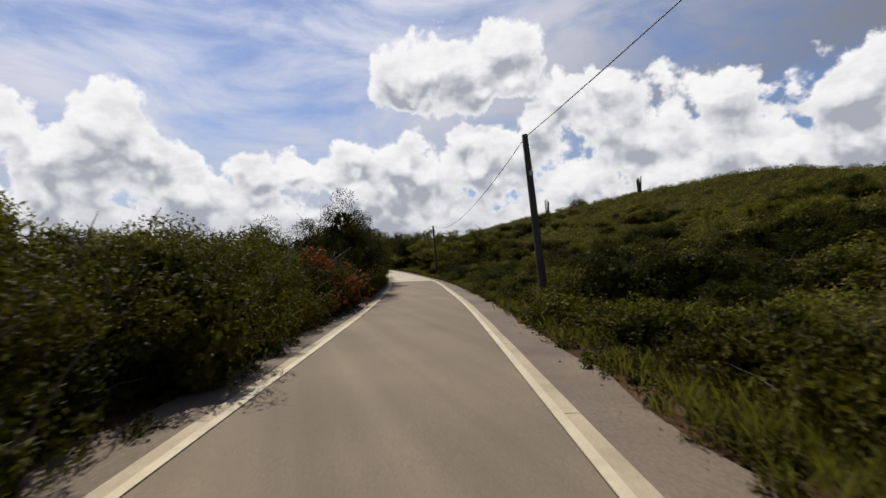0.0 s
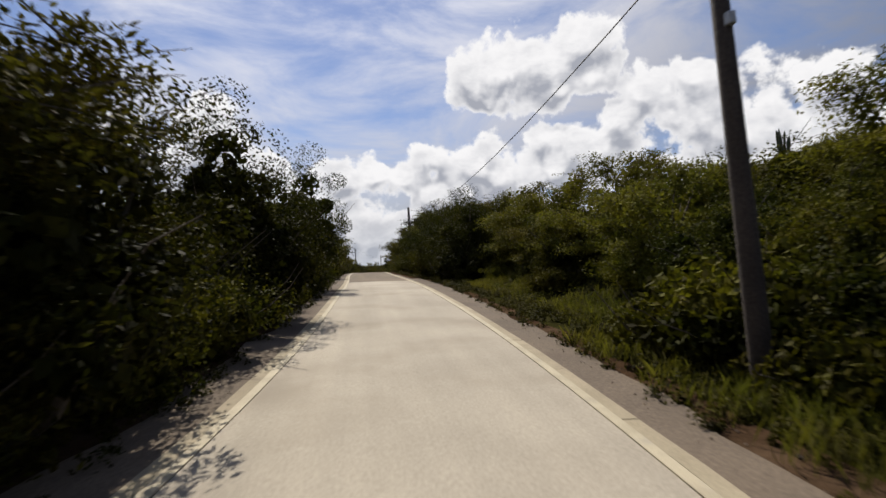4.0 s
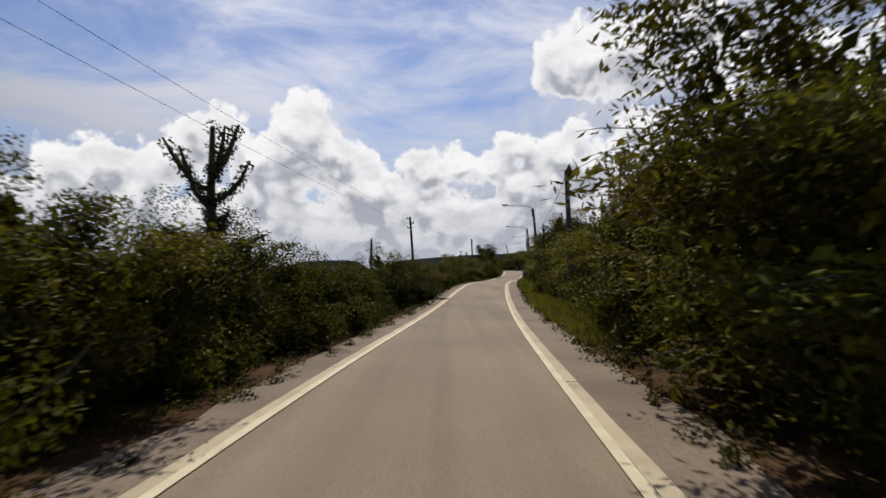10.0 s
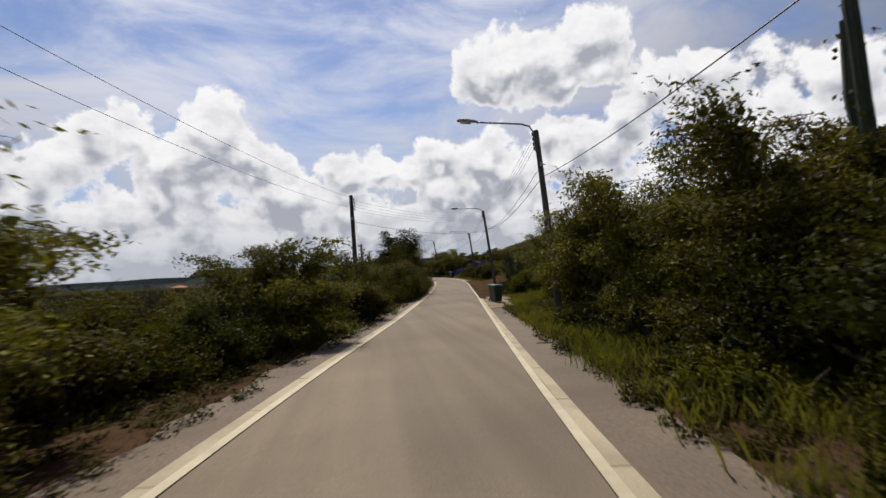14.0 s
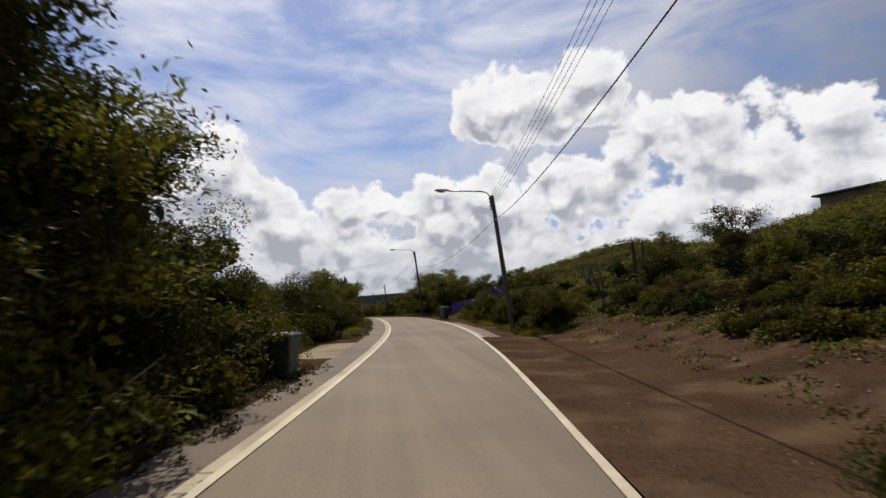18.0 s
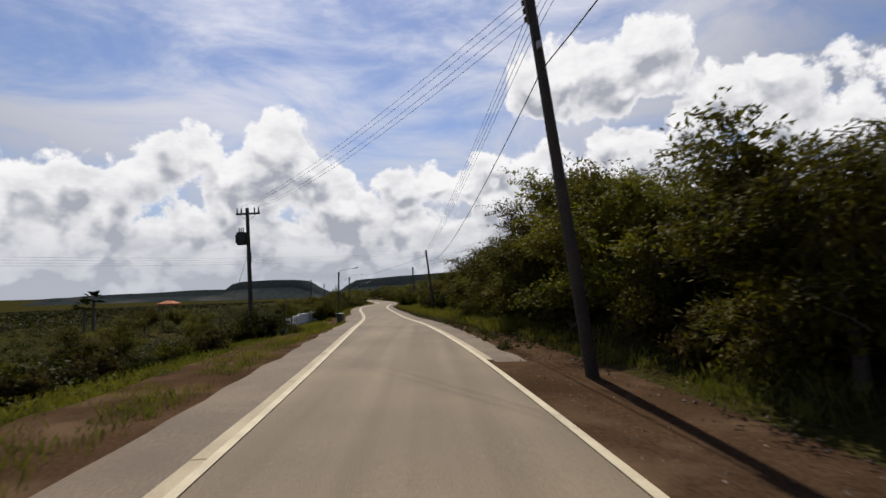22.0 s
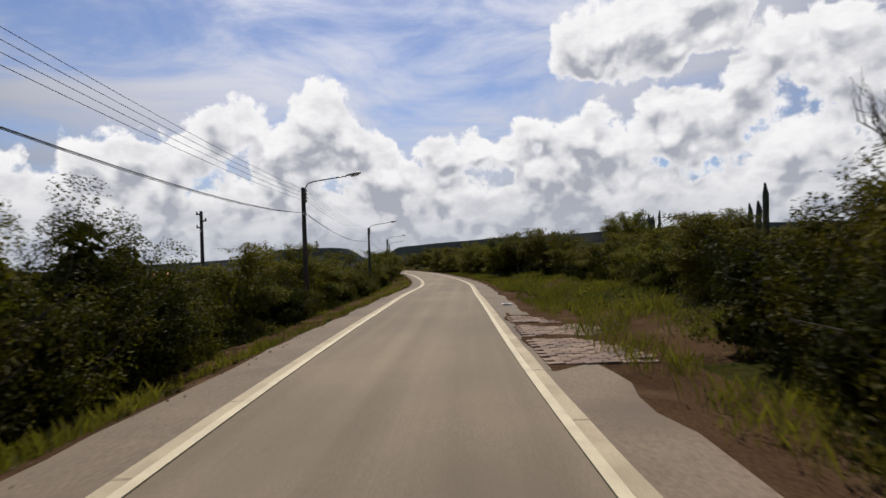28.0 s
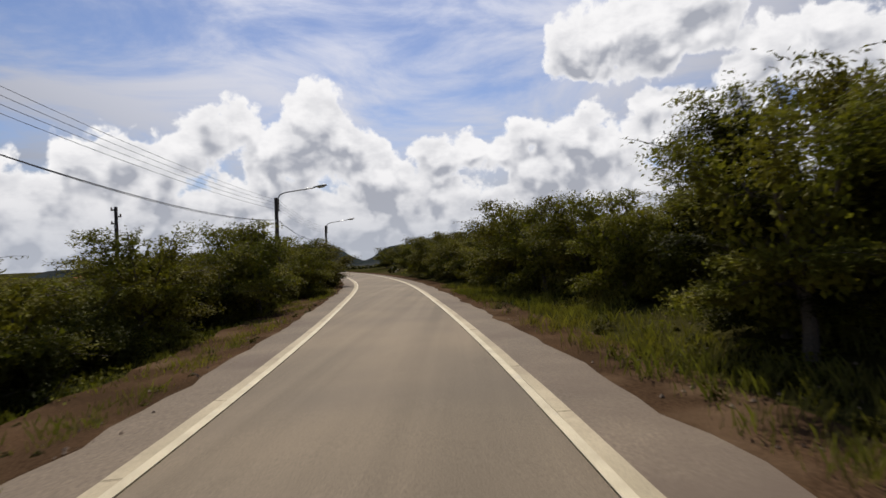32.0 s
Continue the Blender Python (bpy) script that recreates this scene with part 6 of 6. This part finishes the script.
hedge(352, 400, 10.5, 14.5, 1.5, ["back", "thorn"], 0.6, 0.78, "scrub of the last stretch")
hedge(398, 440, 8.4, 10.5, 1.3, ["thorn", "back"], 0.5, 0.65, "scrub of the last stretch")
# mounds of scrub on the open hillsides
for y, u, size in scatter(61, -2, 84, 5.6, 34, 170, 0.7, 1.3, 1.3) + scatter(62, 250, 276, 6.4, 26, 50, 0.5, 0.95) + scatter(63, 229, 252, 8.5, 26, 45, 0.45, 0.9) + scatter(64, 378, 430, 7.6, 16, 25, 0.5, 0.8):
    plant("mound", y, u, size, "scrub mounds on the slope")
# trees and bushes that stand out
for kind, y, u, size, label in (
        ("tree", 33.0, -4.6, 0.95, ""), ("spire", 234.5, -5.9, 1.08, ""), ("spire", 238.5, -6.6, 0.9, ""), ("tree", 228.6, -4.8, 0.85, ""), ("leafy", 249.5, -6.6, 1.15, "rounded creeper-covered bush by the sandy drive"),
        ("leafy", 252.0, -6.2, 1.05, "rounded creeper-covered bush by the sandy drive"), ("leafy", 138.2, -5.2, 1.3, ""), ("tree", 156.5, -5.8, 0.85, ""), ("spire", 266.5, -7.2, 0.62, ""), ("spire", 276.0, -5.9, 0.55, ""),
        ("umbrella", 399.6, 8.0, 1.06, ""), ("umbrella", 411.2, 7.6, 0.95, ""), ("umbrella", 402.0, 15.0, 1.0, ""), ("thorn", 414.0, 8.8, 1.1, ""), ("thorn", 429.0, -5.6, 1.15, ""), ("umbrella", 431.0, -9.0, 0.8, ""), ("thorn", 114.0, 6.0, 1.4, ""),
        ("thorn", 116.0, 5.4, 1.3, ""), ("thorn", 46.0, -4.5, 1.05, ""), ("tree", 363.5, 6.2, 0.75, ""), ("thorn", 302.0, 7.0, 1.35, ""), ("thorn", 297.0, 6.6, 1.3, ""), ("tree", 364.5, -6.4, 0.75, ""), ("spire", 207.5, 9.0, 0.85, ""), ("umbrella", 96.0, 47.0, 0.9, ""),
        ("vine", 58.4, 6.2, 1.6, "creeper mound round the foot of a pole"), ("vine", 57.6, 5.2, 1.55, "creeper mound round the foot of a pole"), ("vine", 55.8, 5.6, 1.15, "creeper mound round the foot of a pole"), ("leafy", 251.2, -6.0, 1.2, "rounded creeper-covered bush by the sandy drive"), ("leafy", 252.6, -5.4, 1.1, "rounded creeper-covered bush by the sandy drive"), ("leafy", 251.6, -7.6, 1.25, "rounded creeper-covered bush by the sandy drive"), ("leafy", 254.0, -5.8, 1.1, ""), ("red", 17.6, -3.7, 1.5, ""), ("red", 19.0, -3.8, 1.9, ""), ("red", 13.8, -3.5, 0.9, ""), ("red", 20.6, -3.9, 1.8, ""), ("red", 23.2, -4.3, 1.9, ""), ("red", 22.3, -4.2, 1.7, ""), ("red", 24.6, -4.1, 1.6, ""), ("tree", 14.8, -5.4, 0.7, ""), ("tree", 17.0, -5.2, 0.95, ""), ("tree", 173.0, 7.0, 1.3, ""), ("tree", 169.5, 7.4, 1.1, ""), ("tree", 17.5, -5.2, 0.75, ""), ("tree", 182.5, 8.0, 0.9, ""), ("tree", 157.0, 7.6, 1.2, ""), ("tree", 155.0, 8.6, 1.25, ""), ("leafy", 88.0, -5.4, 1.4, ""), ("leafy", 90.0, -5.8, 1.45, ""), ("leafy", 86.0, -5.2, 1.3, ""),
        ("red", 332.8, -10.8, 0.75, "low shrub with bright orange flowers"), ("red", 329.6, -8.9, 0.75, "low shrub with bright orange flowers"), ("red", 331.0, -9.7, 0.8, "low shrub with bright orange flowers"), ("red", 330.2, -10.6, 0.8, "low shrub with bright orange flowers"), ("red", 335.5, -12.0, 0.8, "low shrub with bright orange flowers"), ("red", 341.0, -10.2, 0.7, "low shrub with bright orange flowers"), ("red", 46.0, -4.0, 0.7, "")):
    plant(kind, y, u, size, "", label)

hedge(360, 367, 5.2, 6.6, 1.0, ["leafy"], 0.85, 1.05, "bushes round the pole")
hedge(360, 369, -6.9, -6.0, 1.2, ["leafy"], 1.15, 1.35, "bushes along the last stretch")
hedge(160, 206, 4.4, 5.4, 1.2, ["low", "vine", "low"], 0.55, 0.85, "low growth by the lamps")
hedge(229, 251, 7.2, 10.0, 0.9, ["low", "dry", "vine"], 0.4, 0.75, "scrub on the dirt bank")
hedge(217, 233, 4.7, 6.2, 0.9, ["leafy", "vine", "low"], 0.55, 0.9, "thicket by the drive")
hedge(222, 230, 4.3, 4.9, 1.2, ["vine", "low"], 0.6, 0.85, "thicket by the drive")
# the large acacias, and thick stands of them
hedge(98, 120, 6.6, 7.6, 2.6, ["acacia"], 0.85, 1.0, "acacias on the bank")
hedge(84, 98, 6.2, 7.2, 2.8, ["acacia", "tree"], 0.8, 0.95, "acacias on the bank")
hedge(420, 470, 5.5, 8.0, 2.4, ["thorn", "leafy", "thorn"], 1.0, 1.2, "trees where the road bends away")
hedge(432, 470, -8.0, -4.6, 2.4, ["thorn", "leafy", "thorn"], 1.0, 1.25, "trees where the road bends away")
hedge(440, 500, 9.0, 14.0, 2.6, ["thorn", "back"], 1.1, 1.3, "trees where the road bends away")
hedge(286, 300, 9.5, 18.0, 1.0, ["thorn", "back", "leafy"], 0.65, 0.85, "scrub above the purple wall")
hedge(262, 275, 5.0, 7.2, 0.8, ["low", "vine", "leafy", "low"], 0.75, 1.0, "scrub on the dirt bank")
for kind, which, y, u, size, turn in (
        ("tree", 1, 106.0, -5.1, 0.82, 20), ("tree", 1, 109.2, -5.2, 0.86, 90), ("tree", 0, 112.0, -5.3, 0.72, 0), ("tree", 1, 115.2, -5.5, 0.85, 160), ("tree", 1, 103.0, -5.0, 0.8, 230), ("acacia", 1, 280.6, -5.5, 0.56, 0), ("acacia", 0, 277.4, -6.0, 0.5, 60), ("tree", 1, 160.5, -4.9, 0.82, 20), ("tree", 0, 163.0, -5.1, 0.66, 60), ("tree", 1, 165.6, -5.0, 0.74, 120), ("tree", 1, 158.0, -4.8, 0.8, 200), ("tree", 0, 164.0, 6.2, 1.12, 0), ("tree", 0, 166.5, 6.4, 1.18, 90),
        ("tree", 0, 161.5, 6.1, 1.0, 180), ("acacia", 0, 168.6, 6.4, 0.92, 0), ("spire", 0, 233.2, -5.0, 1.15, 0), ("spire", 0, 235.6, -5.2, 1.02, 90), ("spire", 0, 237.8, -5.4, 0.85, 200), ("tree", 1, 93.5, -5.0, 0.95, 20), ("tree", 0, 96.0, -5.1, 0.76, 100), ("tree", 1, 98.8, -5.2, 0.84, 240), ("tree", 1, 134.5, -5.1, 0.92, 20), ("tree", 0, 136.6, -5.0, 0.72, 80), ("tree", 1, 139.4, -5.0, 0.85, 150), ("tree", 1, 131.4, -5.3, 0.86, 200), ("acacia", 0, 110.5, 6.6, 1.05, -10), ("acacia", 1, 106.5, 6.3, 1.05, 30), ("acacia", 0, 103.0, 6.2, 1.0, 150), ("acacia", 0, 213.6, 7.4, 0.86, 10), ("acacia", 1, 210.0, 8.2, 0.85, 0),
        ("acacia", 1, 311.5, 8.4, 0.80, 0), ("acacia", 0, 56.0, -5.2, 0.92, 180), ("tree", 1, 5.4, -5.3, 0.85, 0), ("acacia", 0, 315.5, 8.6, 0.80, 20), ("acacia", 1, 320.5, 9.2, 0.72, -30), ("acacia", 0, 307.0, 8.8, 0.70, 60), ("acacia", 0, 326.0, 9.4, 0.62, 0),
        ("acacia", 0, 413.0, 6.0, 0.76, 15), ("acacia", 1, 414.2, 6.6, 0.72, 100), ("tree", 0, 414.5, 7.4, 0.7, 0), ("acacia", 1, 421.0, 10.0, 0.7, 0), ("acacia", 1, 281.6, -5.7, 0.60, 170), ("tree", 0, 369.0, -6.5, 0.95, 0), ("tree", 1, 371.0, -6.9, 1.0, 0), ("tree", 1, 366.5, -6.8, 0.95, 90), ("tree", 0, 138.5, 6.6, 1.3, 0), ("tree", 0, 141.5, 6.8, 1.15, 70), ("tree", 1, 134.0, 6.6, 1.2, 0), ("tree", 0, 224.0, -4.7, 0.7, 0), ("tree", 1, 227.0, -4.8, 1.12, 0), ("acacia", 0, 48.0, -4.9, 0.86, 180), ("acacia", 1, 52.0, -5.6, 0.78, 180),
        ("acacia", 1, 43.5, -4.9, 0.92, 180), ("spire", 0, 272.0, -6.6, 0.76, 0), ("thorn", 0, 431.0, -7.2, 1.1, 0), ("acacia", 0, 294.0, 8.6, 0.60, 0), ("acacia", 1, 298.0, 8.4, 0.60, 80), ("acacia", 0, 303.0, 8.8, 0.66, 0), ("acacia", 1, 270.6, -5.9, 0.74, 100), ("tree", 1, 158.5, -5.6, 0.95, 0), ("umbrella", 0, 352.0, -29.0, 0.95, 0), ("umbrella", 0, 357.0, -27.0, 0.85, 120), ("tree", 0, 90.0, -5.6, 0.82, 0), ("tree", 1, 87.0, -5.6, 0.85, 40)):
    lone(kind, which, y, u, size, turn)


# ---------------------------------------------------------------- paved lay-by
def pavers():
    root = tagged(new("paved_layby"), "red-brown concrete pavers, broken and overgrown, beside the road", "paving", kind="structure")
    r = random.Random(9)
    metas = []
    for k in range(4):
        me = Shape().box(0, 0, 0, 0.285, 0.155, 0.06, bevel=0.012).mesh("paver", PAVER)
        metas.append(me)
    for j in range(44):
        y = 366.6 + j * 0.17
        wide = 1.5 + 0.6 * noise.noise(Vector((y * 0.5, 2, 2))) - 0.6 * smooth(y, 370, 374)
        u = 2.45 + (0.15 if j % 2 else 0.0)
        while u < 2.45 + wide:
            if noise.noise(Vector((y * 0.8, u * 0.8, 6))) < 0.28:
                p = place(y, u)
                z = glide(y)[1] - 0.012 * u + 0.028 + r.uniform(-0.008, 0.008)
                ob = new("paver", metas[r.randrange(4)])
                ob.parent = root
                ob.matrix_basis = pose(p.x, p.y, z, r.uniform(-2, 2), r.uniform(-2, 2), 4 + r.uniform(-3, 3))
            u += 0.30


pavers()
